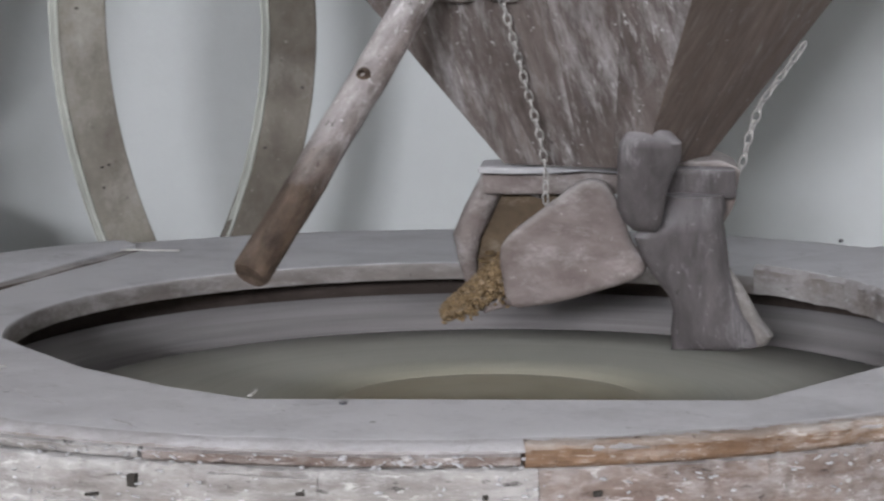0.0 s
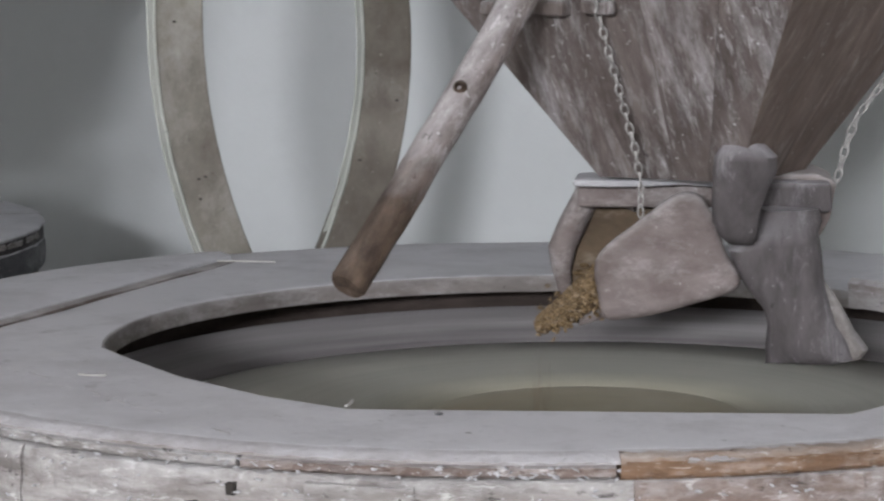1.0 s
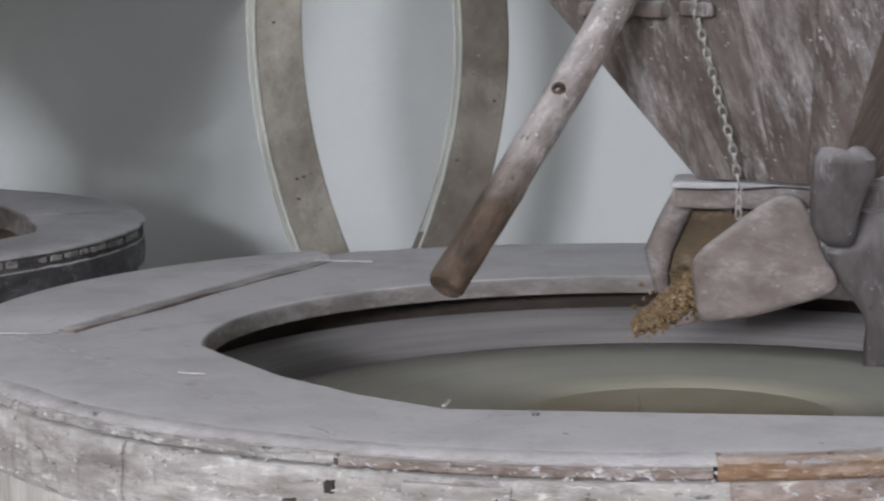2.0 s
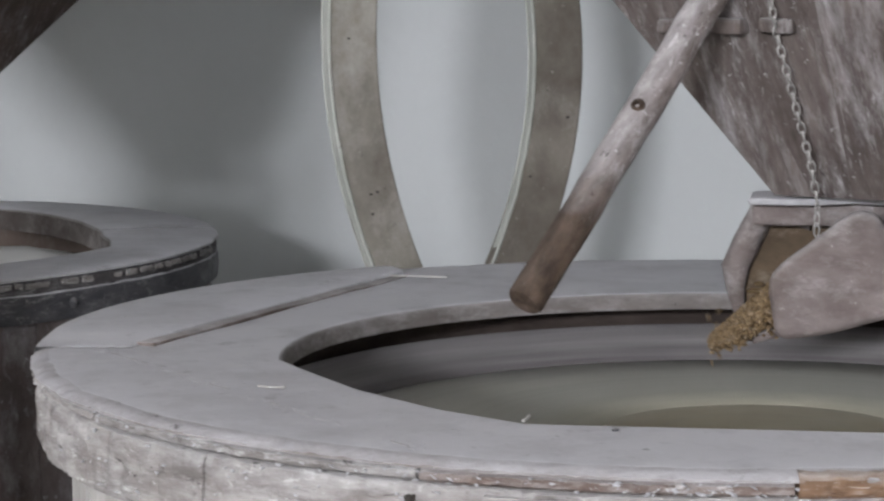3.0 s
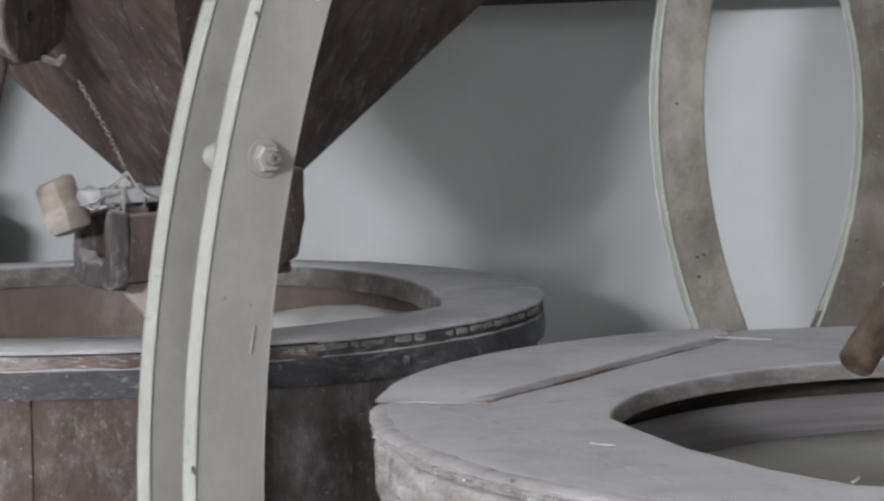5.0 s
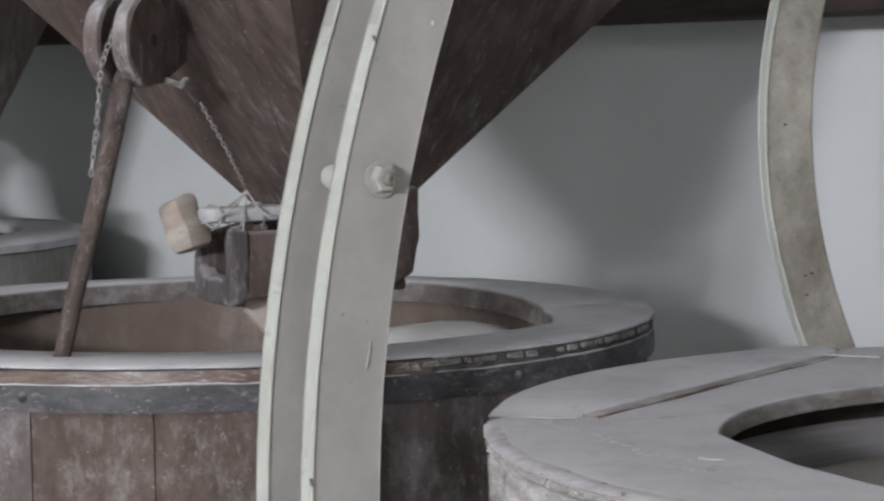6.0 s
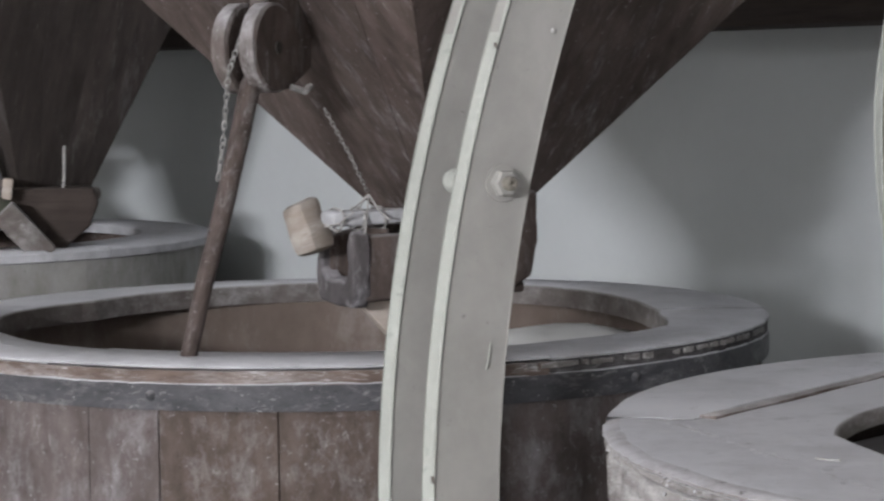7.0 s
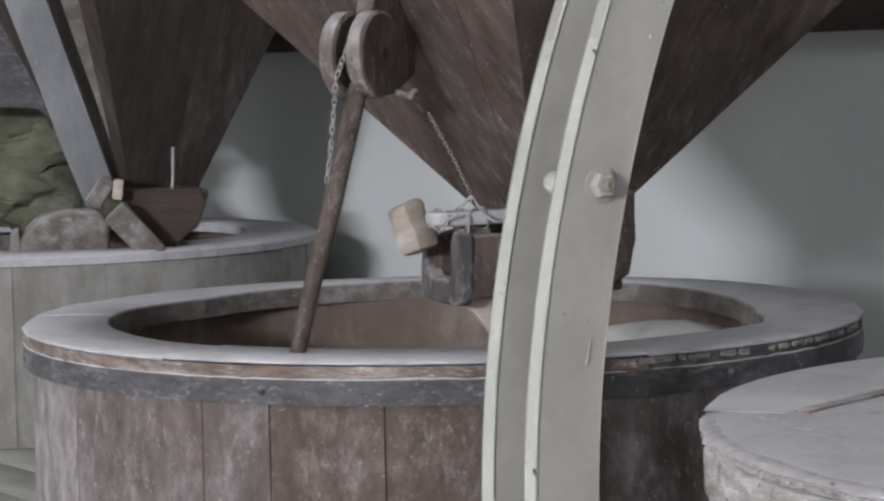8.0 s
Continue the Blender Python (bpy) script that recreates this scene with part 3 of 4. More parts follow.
                    side.append((r + 0.6 * k + 0.0035 * noise.noise(f) + 0.002 * noise.noise(f * 2.7) - (0.003 if i in (0, 6) else 0), z))
                return [(w, z0), (r - 0.008, z0), *side, (r - 0.006, z1), (w, z1)]

            part("rim_board", sector(a0 + (0.12 if z0 > 0.94 else 0.02), a1 - (0.12 if z0 > 0.94 else 0.02), int((a1 - a0) * 3), section), M_RIM_ORANGE if a0 == -94 else M_RIM_WORN if a0 in (-93, -118) else M_RIM, tub, m=Matrix.Translation(off))
    # Solid plugs on the rim, coloured dark in place of cut holes.
    for a, z, w, h in ((-118.6, 0.932, 0.008, 0.011), (-107.6, 0.931, 0.009, 0.010), (-96.3, 0.9255, 0.005, 0.004), (-89.4, 0.926, 0.008, 0.005), (-121.5, 0.918, 0.012, 0.003)):
        part("nail_hole_plug", worn(box((w, 0.012, h), (0, 0, 0), 0.001, 1), 0.0015, 80), M_HOLE_SHADE, tub, m=Matrix.Translation(off + Vector((0.7415 * math.cos(radians(a)), 0.7415 * math.sin(radians(a)), z))) @ pose(0, 0, 0, 0, 0, a + 90))
    chips = bmesh.new()
    for k in range(300):
        a, z = radians(rnd.triangular(-165, -45, -90)), rnd.choice((rnd.uniform(0.889, 0.944), rnd.uniform(0.949, 0.960)))
        one = bmesh.new()
        bmesh.ops.create_icosphere(one, subdivisions=2, radius=1)
        bmesh.ops.scale(one, vec=(rnd.uniform(0.0008, 0.0042), 0.0022, rnd.uniform(0.0004, 0.0013)), verts=one.verts)
        worn(one, 0.0012, 260, k)
        one.transform(Matrix.Translation(off + Vector((0.7458 * math.cos(a), 0.7458 * math.sin(a), z))) @ pose(0, 0, 0, 0, rnd.gauss(0, 20), math.degrees(a) + 90))
        spare = bpy.data.meshes.new("chip")
        one.to_mesh(spare), one.free()
        chips.from_mesh(spare)
        bpy.data.meshes.remove(spare)
    tagged(part("flaked_flour", chips, M_LID, tub, "white flakes of caked flour"), kind="stuff")
    for a0, a1, z0, z1 in ((-113.5, -106.5, 0.924, 0.942), (-125.0, -117.5, 0.893, 0.912), (-104.0, -97.0, 0.896, 0.915)):
        part("patch_board", worn(sector(a0, a1, 14, lambda a, z0=z0, z1=z1: [(0.735, z0), (0.7465, z0 + 0.001), (0.7475, z0 + 0.003), (0.7475, z1 - 0.003), (0.7465, z1 - 0.001), (0.735, z1)]), 0.0012, 60), M_RIM, tub, m=Matrix.Translation(off))
    holder = part("stave_wall", lathe([(0.66, DECK + 0.001), (0.66, 0.879), (0.672, 0.879), (0.672, DECK + 0.001)], 64), M_STAVE_PALE, tub, m=Matrix.Translation(off))
    stave_ring(holder, M_STAVE_PALE, 0.708, 0.034, DECK, 0.879, 34, 3)
    # Near-black wood puts the shade under the lid into the colour.
    part("inner_wall", lathe([(0.590, 0.60), (0.590, 0.948), (0.599, 0.948), (0.599, 0.60)], 96), M_BEAM, tub, "inner boards darkened for the shade under the lid", m=Matrix.Translation(Vector((0.455, 2.43, 0)) - HOLE))
    # nails, and white splinters in the lid
    for x, y in ((0.246, 1.955), (0.98, 2.831)):
        part("nail", lathe([(0.0005, 0.0), (0.003, 0.0), (0.0036, 0.003), (0.0005, 0.0042)], 8), M_IRON, tub, m=Matrix.Translation((x - HOLE.x, y - HOLE.y, 0.969 if y < 2.5 else 0.987)))
    for x, y, turn, w in ((0.105, 3.055, -20, 0.085), (0.172, 2.005, 75, 0.03), (-0.06, 2.19, -25, 0.03)):
        part("splinter", worn(box((w, 0.0032, 0.002), (0, 0, 0), 0.0008, 2), 0.0012, 40), M_STAVE_PALE, tub, m=pose(x - HOLE.x, y - HOLE.y, 0.9735, 0, 0, turn))
    return tub


first_tub()


HOLE2 = ((-180, 0.596), (-162, 0.590), (-139, 0.586), (-124, 0.594), (-100, 0.585), (-70, 0.583), (-37, 0.578), (-15, 0.600), (2, 0.552), (20, 0.545), (37, 0.560), (63, 0.610), (106, 0.640), (138, 0.595), (158, 0.562), (180, 0.596))


def second_hole(a):
    d = (math.degrees(a) + 180) % 360 - 180
    for (a0, r0), (a1, r1) in zip(HOLE2, HOLE2[1:]):
        if a0 <= d <= a1:
            return r0 + (r1 - r0) * (d - a0) / (a1 - a0)
    return 0.596


def second_tub():
    tub = thing("millstone_tub", Matrix.Translation(C2), "brown stave millstone tub with an iron hoop and floury lid", "millstone tub", "millstone tubs")
    rnd = random.Random(8)
    z1 = 0.973
    cuts = (-170, -111.8, -52, 10, 62, 118, 173)
    for k, (a0, a1) in enumerate(zip(cuts, (*cuts[1:], cuts[0] + 360))):
        lift = rnd.uniform(-0.001, 0.0015)

        def section(a, lift=lift, k=k):
            n1 = 0.003 * noise.noise(Vector((math.cos(a) * 14, math.sin(a) * 14, k * 3.0)))
            z = z1 + lift
            i, o = second_hole(a) + 0.5 * n1, 0.735 + n1
            return [(i, z - 0.038), (i, z - 0.003), (i + 0.004, z), ((i + o) / 2, z + 0.001), (o - 0.005, z), (o, z - 0.003), (o, z - 0.006), (0.699, z - 0.006), (0.694, z - 0.038)]

        part("lid_board", sector(a0 + 0.04, a1 - 0.04, int((a1 - a0) * 1.2), section), M_LID, tub)
    # Thin darker lining tones down the edge lit by the south lamp.
    part("lid_inner_edge", sector(-180, 180, 240, lambda a: [(second_hole(a) - 0.0025 + 0.001 * noise.noise(Vector((math.cos(a) * 20, math.sin(a) * 20, 1.0))), z1 - d) for d in (0.0385, 0.024, 0.004)] + [(second_hole(a) + 0.0005, z1 - 0.0012), (second_hole(a) + 0.002, z1 - 0.0385)]), M_OLD, tub, "inner edge greyed down against the south lamp")
    for a0, a1, wood in ((-180, -52, M_RIM_BROWN), (-51.9, 179.9, M_OLD_DARK)):
        part("rim_board", worn(sector(a0, a1, int((a1 - a0) / 2), lambda a: [(0.70, 0.928), (0.728, 0.928), (0.731, 0.932), (0.7335, 0.948), (0.7325, 0.9645), (0.70, 0.9645)]), 0.0022, 40), wood, tub)
    hoop = part("hoop", lathe([(0.7245, 0.906), (0.735, 0.907), (0.7365, 0.925), (0.735, 0.9450), (0.7245, 0.9455)], 128), M_IRON, tub, "dull grey iron hoop")
    for a in (-98, -40, -150, 20, -68, 80):
        part("rivet", lathe([(0.0005, 0.008), (0.006, 0.006), (0.010, 0.0), (0.0005, 0.0)], 10), M_IRON, hoop, m=Matrix.Translation((0.733 * math.cos(radians(a)), 0.733 * math.sin(radians(a)), 0.928)) @ pose(0, 0, 0, 0, 0, a) @ pose(0, 0, 0, 0, 90, 0))
    part("flour_ridge", worn(worn(lathe([(0.7245, 0.9452), (0.7345, 0.9452), (0.7340, 0.9468), (0.7315, 0.9478), (0.7245, 0.9478)], 240), 0.0022, 14), 0.0016, 60), M_LID, tub, "line of flour lying on the hoop")
    angle = -55.0
    while angle < -6:
        wide = rnd.uniform(0.9, 3.2)
        if rnd.random() < 0.8:
            part("flour_patch", worn(sector(angle, angle + wide, 6, lambda a: [(0.729, 0.9545), (0.7346, 0.9550), (0.7354, 0.9580), (0.7348, 0.9625), (0.729, 0.9630)]), 0.0026, 90), M_RIM, tub, "white flour caked on the lid's edge")
        angle += wide + rnd.uniform(0.15, 0.9)
    holder = part("stave_wall", lathe([(0.655, DECK + 0.001), (0.655, 0.934), (0.688, 0.934), (0.688, DECK + 0.001)], 64), M_STAVE, tub)
    stave_ring(holder, M_STAVE, 0.722, 0.032, DECK, 0.927, 29, 12, 0.1, M_STAVE_FLOUR_LIT, M_STAVE_BLUISH)
    part("inner_wall", lathe([(0.63, DECK + 0.01), (0.63, 0.934), (0.65, 0.934), (0.65, DECK + 0.01)], 96), M_INNER, tub)
    return tub


second_tub()


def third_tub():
    tub = thing("millstone_tub", Matrix.Translation(C3), "grey flour-coated plain millstone tub in the back", "millstone tub", "millstone tubs")
    cuts = (-150, -95, -30, 30, 95, 150)
    for a0, a1 in zip(cuts, (*cuts[1:], cuts[0] + 360)):
        part("lid_board", sector(a0 + 0.1, a1 - 0.1, int((a1 - a0) * 0.6), lambda a: [(0.57, 0.975), (0.57, 0.997), (0.575, 1.0), (0.74, 1.0), (0.75, 0.992), (0.75, 0.975)]), M_LID, tub)
    holder = part("stave_wall", lathe([(0.66, DECK + 0.001), (0.66, 0.974), (0.70, 0.974), (0.70, DECK + 0.001)], 64), M_STAVE_GREY, tub)
    stave_ring(holder, M_STAVE_GREY, 0.742, 0.04, DECK, 0.974, 26, 21, 0.03)
    part("inner_wall", lathe([(0.64, DECK + 0.01), (0.64, 0.97), (0.655, 0.97), (0.655, DECK + 0.01)], 72), M_STAVE, tub)
    return tub


third_tub()

# ---- stones ----
AXLE = (0.455, 2.43)


def turning_stone():
    stone = thing("runner_stone", pose(*AXLE, 0.0), "spinning floury runner millstone with grain in its eye", "millstone")
    part("stone_top", lathe([(0.17, 0.84), (0.169, 0.872), (0.174, 0.8765), (0.24, 0.879), (0.25, 0.880), (0.36, 0.880), (0.485, 0.877), (0.500, 0.872), (0.502, 0.80), (0.502, 0.66), (0.17, 0.66)], 128), M_STONE, stone)
    part("stone_band", lathe([(0.520, 0.70), (0.520, 0.882), (0.526, 0.892), (0.545, 0.910), (0.556, 0.914), (0.566, 0.908), (0.566, 0.70)], 128), M_IRON_DUST, stone, "dusty iron band")
    part("grain_pool", lathe([(0.0005, 0.8735), (0.06, 0.8750), (0.12, 0.8762), (0.1695, 0.8750), (0.1695, 0.845)], 64), M_STONE, stone, "golden grain in the stone's eye")
    return stone


STONE = turning_stone()
bed = whole("bed_stone", lathe([(0.08, DECK + 0.002), (0.08, 0.655), (0.55, 0.655), (0.55, DECK + 0.002)], 64), M_STAVE_GREY, Matrix.Translation((*AXLE, 0)), "grey bed millstone under the turning stone", "millstone")
whole("runner_stone", lathe([(0.0005, 0.62), (0.0005, 0.85), (0.10, 0.84), (0.20, 0.825), (0.50, 0.80), (0.60, 0.80), (0.60, DECK + 0.003), (0.0005, DECK + 0.003)], 96), M_STAVE, Matrix.Translation(C2), "still brown millstone under a flour heap", "millstone")
whole("runner_stone", lathe([(0.0005, 0.62), (0.0005, 0.86), (0.59, 0.85), (0.59, DECK + 0.003), (0.0005, DECK + 0.003)], 96), M_STAVE, Matrix.Translation(C3), "still brown millstone inside the grey tub", "millstone")


whole("flour", worn(lathe([(0.0005, 0.13), (0.06, 0.127), (0.15, 0.108), (0.24, 0.06), (0.30, 0.015), (0.32, 0.0), (0.0005, 0.0)], 64), 0.01, 9), M_WHITE, Matrix.Translation((-0.585, 3.86, 0.80)), "white flour heap inside the stave tub", "flour")


# ---- hoppers ----
def hopper(centre, z0, half, slope, top, material, label, turn=0.0, knob=False, end=None):
    h = thing("hopper", Matrix.Translation((centre[0], centre[1], z0)) @ pose(0, 0, 0, 0, 0, ROW + turn), label, "hopper", "grain hoppers")
    tall = top - z0
    big = half + slope * tall
    thick = 0.024
    for side in range(4):
        rot = pose(0, 0, 0, 0, 0, 90 * side)
        edges = [-1.0, -0.42, 0.15, 0.6, 1.0]
        for j, (e0, e1) in enumerate(zip(edges, edges[1:])):
            bm = bmesh.new()
            lift = 0.0003 * ((j * 7 + side * 3) % 3 - 1)
            rows = []
            for k in range(9):
                s = k / 8
                w, z = half + (big - half) * s, tall * s
                g = 0.0001
                x0, x1 = e0 * w + (g if j else 0), e1 * w - (g if j < 3 else 0)
                rows.append([bm.verts.new((x0, -w - lift, z)), bm.verts.new(((x0 + x1) / 2, -w - lift - 0.001, z)), bm.verts.new((x1, -w - lift, z)),
                             bm.verts.new((x1 * (1 - thick / max(w, 0.05)), -w + thick, z)), bm.verts.new((x0 * (1 - thick / max(w, 0.05)), -w + thick, z))])
            for a, b in zip(rows, rows[1:]):
                for i in range(5):
                    bm.faces.new((a[i], a[(i + 1) % 5], b[(i + 1) % 5], b[i]))
            bm.faces.new(rows[0][::-1]), bm.faces.new(rows[-1])
            lean = rot @ Matrix.Translation((0.013 * j, -half, 0.05 * j)) @ pose(0, 0, 0, math.degrees(math.atan(slope)), 0, 0)
            bm.transform(lean.inverted() @ rot)
            part("plank", bm, end if end and side == 1 else material, h, m=lean, smooth=False)
    for side in range(4):
        rot = pose(0, 0, 0, 0, 0, 90 * side)
        part("top_rail", box((2 * big - 0.06, 0.05, 0.09), (0, -big - 0.002, tall + 0.046), 0.006, m=rot), material, h)
    if knob:
        for x, w in ((-0.10, 0.10), (-0.015, 0.035)):
            part("cleat", worn(box((w, 0.02, 0.016), (x, 0, 0), 0.004, 2), 0.002, 40), material, h, m=Matrix.Translation((0, -(half + slope * 0.178) - 0.006, 0.178)))
    return h


hopper((0.575, 2.388), 1.137, 0.080, 0.60, 1.95, M_HOPPER, "inverted wooden grain hopper streaked with flour", 0, True, M_HOPPER_END)
hopper((-0.671, 3.298), 1.160, 0.070, 0.78, 1.95, M_HOPPER_DARK, "dark brown wooden grain hopper with a roller bracket", 0)
# Scale 1.10 about the last camera position keeps the view; hopper below too.
THIRD_VIEW_FIT = Matrix.Translation((-0.0017, 0.0287, -0.1381)) @ Matrix.Scale(1.10, 4)
hopper((-2.0015, 4.992), 1.1247, 0.0924, 0.38, 1.98, M_HOPPER_BLACK, "dark narrow wooden grain hopper at the back", 0)
# Out of view; added to throw a hopper shadow on the wall.
hopper((-3.31, 5.75), 1.140, 0.085, 0.60, 1.95, M_HOPPER_BLACK, "unseen dark hopper added to cast a shadow at the row's end", 0)

# ---- first shoe, its grain and hangings ----
SHOE = Matrix.Translation((0.575, 2.388, 1.137)) @ pose(0, 0, 0, 0, 0, -12.6)
shoe = thing("feed_shoe", SHOE, "worn floury wooden feed shoe full of grain", "feed shoe", "feed shoes")
part("side_panel", worn(slab([(-0.109, -0.081), (-0.094, -0.064), (-0.022, -0.018), (-0.004, -0.020), (0.011, -0.045), (0.040, -0.097), (0.040, -0.116), (-0.022, -0.134), (-0.098, -0.152), (-0.107, -0.142), (-0.112, -0.100)], 0.026, 0.009, 3, y=-0.043), 0.006, 20, 1), M_SHOE, shoe)
part("side_panel", worn(slab([(-0.150, -0.080), (-0.142, -0.062), (-0.122, -0.030), (-0.100, -0.024), (-0.030, -0.024), (-0.03, -0.09), (-0.112, -0.125), (-0.146, -0.140)], 0.018, 0.005, 3, y=0.062), 0.003, 28, 5), M_TROUGH_SHADED, shoe)
part("panel_edge", worn(tube([(-0.070, 0.040, -0.036), (-0.098, 0.046, -0.024), (-0.124, 0.05, -0.030), (-0.142, 0.05, -0.060), (-0.153, 0.048, -0.084), (-0.151, 0.046, -0.112), (-0.147, 0.044, -0.140)], [0.008, 0.013, 0.016, 0.016, 0.0145, 0.011, 0.006], 12), 0.006, 38, 7), M_SHOE, shoe, "rounded floury panel edge")
part("trough_floor", worn(slab([(-0.132, -0.160), (-0.128, -0.148), (0.03, -0.098), (0.09, -0.078), (0.09, -0.090), (0.03, -0.115)], 0.085, 0.004, 2, y=0.012), 0.002, 20, 2), M_SHOE, shoe)
part("rim_front", worn(box((0.145, 0.016, 0.030), (-0.060, 0.012, -0.022), 0.004, 3), 0.003, 25, 3), M_SHOE, shoe)
part("rim_cap", worn(box((0.150, 0.10, 0.007), (-0.060, 0.025, -0.0075), 0.0028, 3), 0.0025, 25, 4), M_LID, shoe, "flour-white top edge")
part("end_block", worn(slab([(0.060, 0.003), (0.118, 0.003), (0.139, -0.008), (0.135, -0.045), (0.116, -0.072), (0.100, -0.060), (0.060, -0.042)], 0.13, 0.006, 3, y=0.045), 0.003, 25, 6), M_SHOE, shoe)
part("end_rail", worn(box((0.09, 0.03, 0.032), (0.088, -0.035, -0.020), 0.005, 3), 0.003, 30, 7), M_CARVED, shoe)


def blob_loft(sections, amp, scale, seed, sides=9):
    """sections: height, centre x, half width, centre y, half depth; squarish rounds."""
    rings = []
    for z, cx, hw, cy, hd in sections:
        ring = []
        for k in range(sides):
            a = 2 * math.pi * (k + 0.3) / sides
            c, s = math.cos(a), math.sin(a)
            ring.append((cx + hw * math.copysign(abs(c) ** 0.7, c), cy + hd * math.copysign(abs(s) ** 0.7, s), z))
        rings.append(ring)
    return worn(skin(rings), amp, scale, seed)


part("knob", blob_loft([(0.042, 0.040, 0.010, -0.118, 0.010), (0.039, 0.041, 0.022, -0.118, 0.018), (0.028, 0.043, 0.031, -0.118, 0.025), (0.012, 0.042, 0.032, -0.117, 0.026), (-0.004, 0.038, 0.028, -0.112, 0.025),
                        (-0.022, 0.035, 0.0255, -0.105, 0.024), (-0.040, 0.034, 0.0235, -0.098, 0.024), (-0.055, 0.036, 0.0195, -0.094, 0.022), (-0.064, 0.038, 0.012, -0.09, 0.014)], 0.0013, 26, 5, 22), M_CARVED, shoe, "dark carved knob")
part("knob_stem", worn(box((0.034, 0.075, 0.026), (0.043, -0.085, -0.012), 0.005, 2), 0.002, 30), M_CARVED, shoe)
part("leg", blob_loft([(-0.030, 0.090, 0.030, -0.05, 0.016), (-0.046, 0.090, 0.034, -0.05, 0.022), (-0.058, 0.084, 0.038, -0.05, 0.026), (-0.075, 0.075, 0.047, -0.05, 0.028), (-0.092, 0.078, 0.043, -0.05, 0.028), (-0.11, 0.086, 0.037, -0.05, 0.028),
                       (-0.135, 0.096, 0.034, -0.05, 0.028), (-0.155, 0.104, 0.037, -0.05, 0.028), (-0.172, 0.108, 0.041, -0.05, 0.03), (-0.186, 0.110, 0.042, -0.05, 0.03), (-0.194, 0.102, 0.034, -0.05, 0.026)], 0.007, 26, 9, 22), M_CARVED, shoe, "dark carved leg")
part("arm", blob_loft([(-0.110, 0.120, 0.008, -0.03, 0.016), (-0.135, 0.130, 0.014, -0.03, 0.02), (-0.160, 0.140, 0.020, -0.03, 0.025), (-0.180, 0.147, 0.026, -0.03, 0.03), (-0.190, 0.143, 0.024, -0.03, 0.03)], 0.003, 28, 4, 18), M_OLD, shoe)


def grain_mesh(count, place, size=0.0026, seed=1):
    rnd = random.Random(seed)
    verts, faces = [], []
    unit = [(0, 0, 1.9)] + [(math.cos(a), math.sin(a), 0.6) for a in (0, 1.57, 3.14, 4.71)] + [(math.cos(a + 0.78), math.sin(a + 0.78), -0.7) for a in (0, 1.57, 3.14, 4.71)] + [(0, 0, -1.9)]
    tris = [(0, 1, 2), (0, 2, 3), (0, 3, 4), (0, 4, 1), (1, 5, 2), (2, 6, 3), (3, 7, 4), (4, 8, 1), (5, 6, 2), (6, 7, 3), (7, 8, 4), (8, 5, 1), (9, 6, 5), (9, 7, 6), (9, 8, 7), (9, 5, 8)]
    for _ in range(count):
        q = Euler((rnd.uniform(0, 6.3), rnd.uniform(0, 6.3), rnd.uniform(0, 6.3))).to_matrix()
        c, s, b = Vector(place(rnd)), size * rnd.uniform(0.8, 1.2), len(verts)
        verts += [c + q @ (Vector(v) * s) for v in unit]
        faces += [tuple(i + b for i in f) for f in tris]
    bm = bmesh.new()
    vs = [bm.verts.new(v) for v in verts]
    for f in faces:
        bm.faces.new([vs[i] for i in f])
    return bm


def heap(rnd):
    x = -0.176 + 0.10 * rnd.random() ** 0.85
    d = x + 0.176
    y = rnd.uniform(-0.044, 0.050) * min(1.0, 0.4 + d * 22)
    base, top = -0.174 + d * 0.30, -0.156 + d * 0.92 - 5.0 * y * y
    return (x, y, base + (max(top, base + 0.004) - base) * rnd.random() ** 0.4)


tagged(whole("grain_heap", grain_mesh(8200, heap, 0.0019), M_GRAIN, SHOE, "golden wheat grain spilling from the shoe", "grain", kind="stuff"))
chain([(0.418, 2.205, 1.375), (0.437, 2.241, 1.309), (0.461, 2.272, 1.242), (0.485, 2.297, 1.171), (0.492, 2.302, 1.135), (0.4905, 2.297, 1.106)], "floury steel chain hanging before the streaked hopper", size=0.82)
chain([(0.781, 2.373, 1.253), (0.763, 2.373, 1.228), (0.738, 2.373, 1.197), (0.726, 2.371, 1.168), (0.713, 2.368, 1.122)], "floury steel chain hooked to the shoe's end", size=0.92)


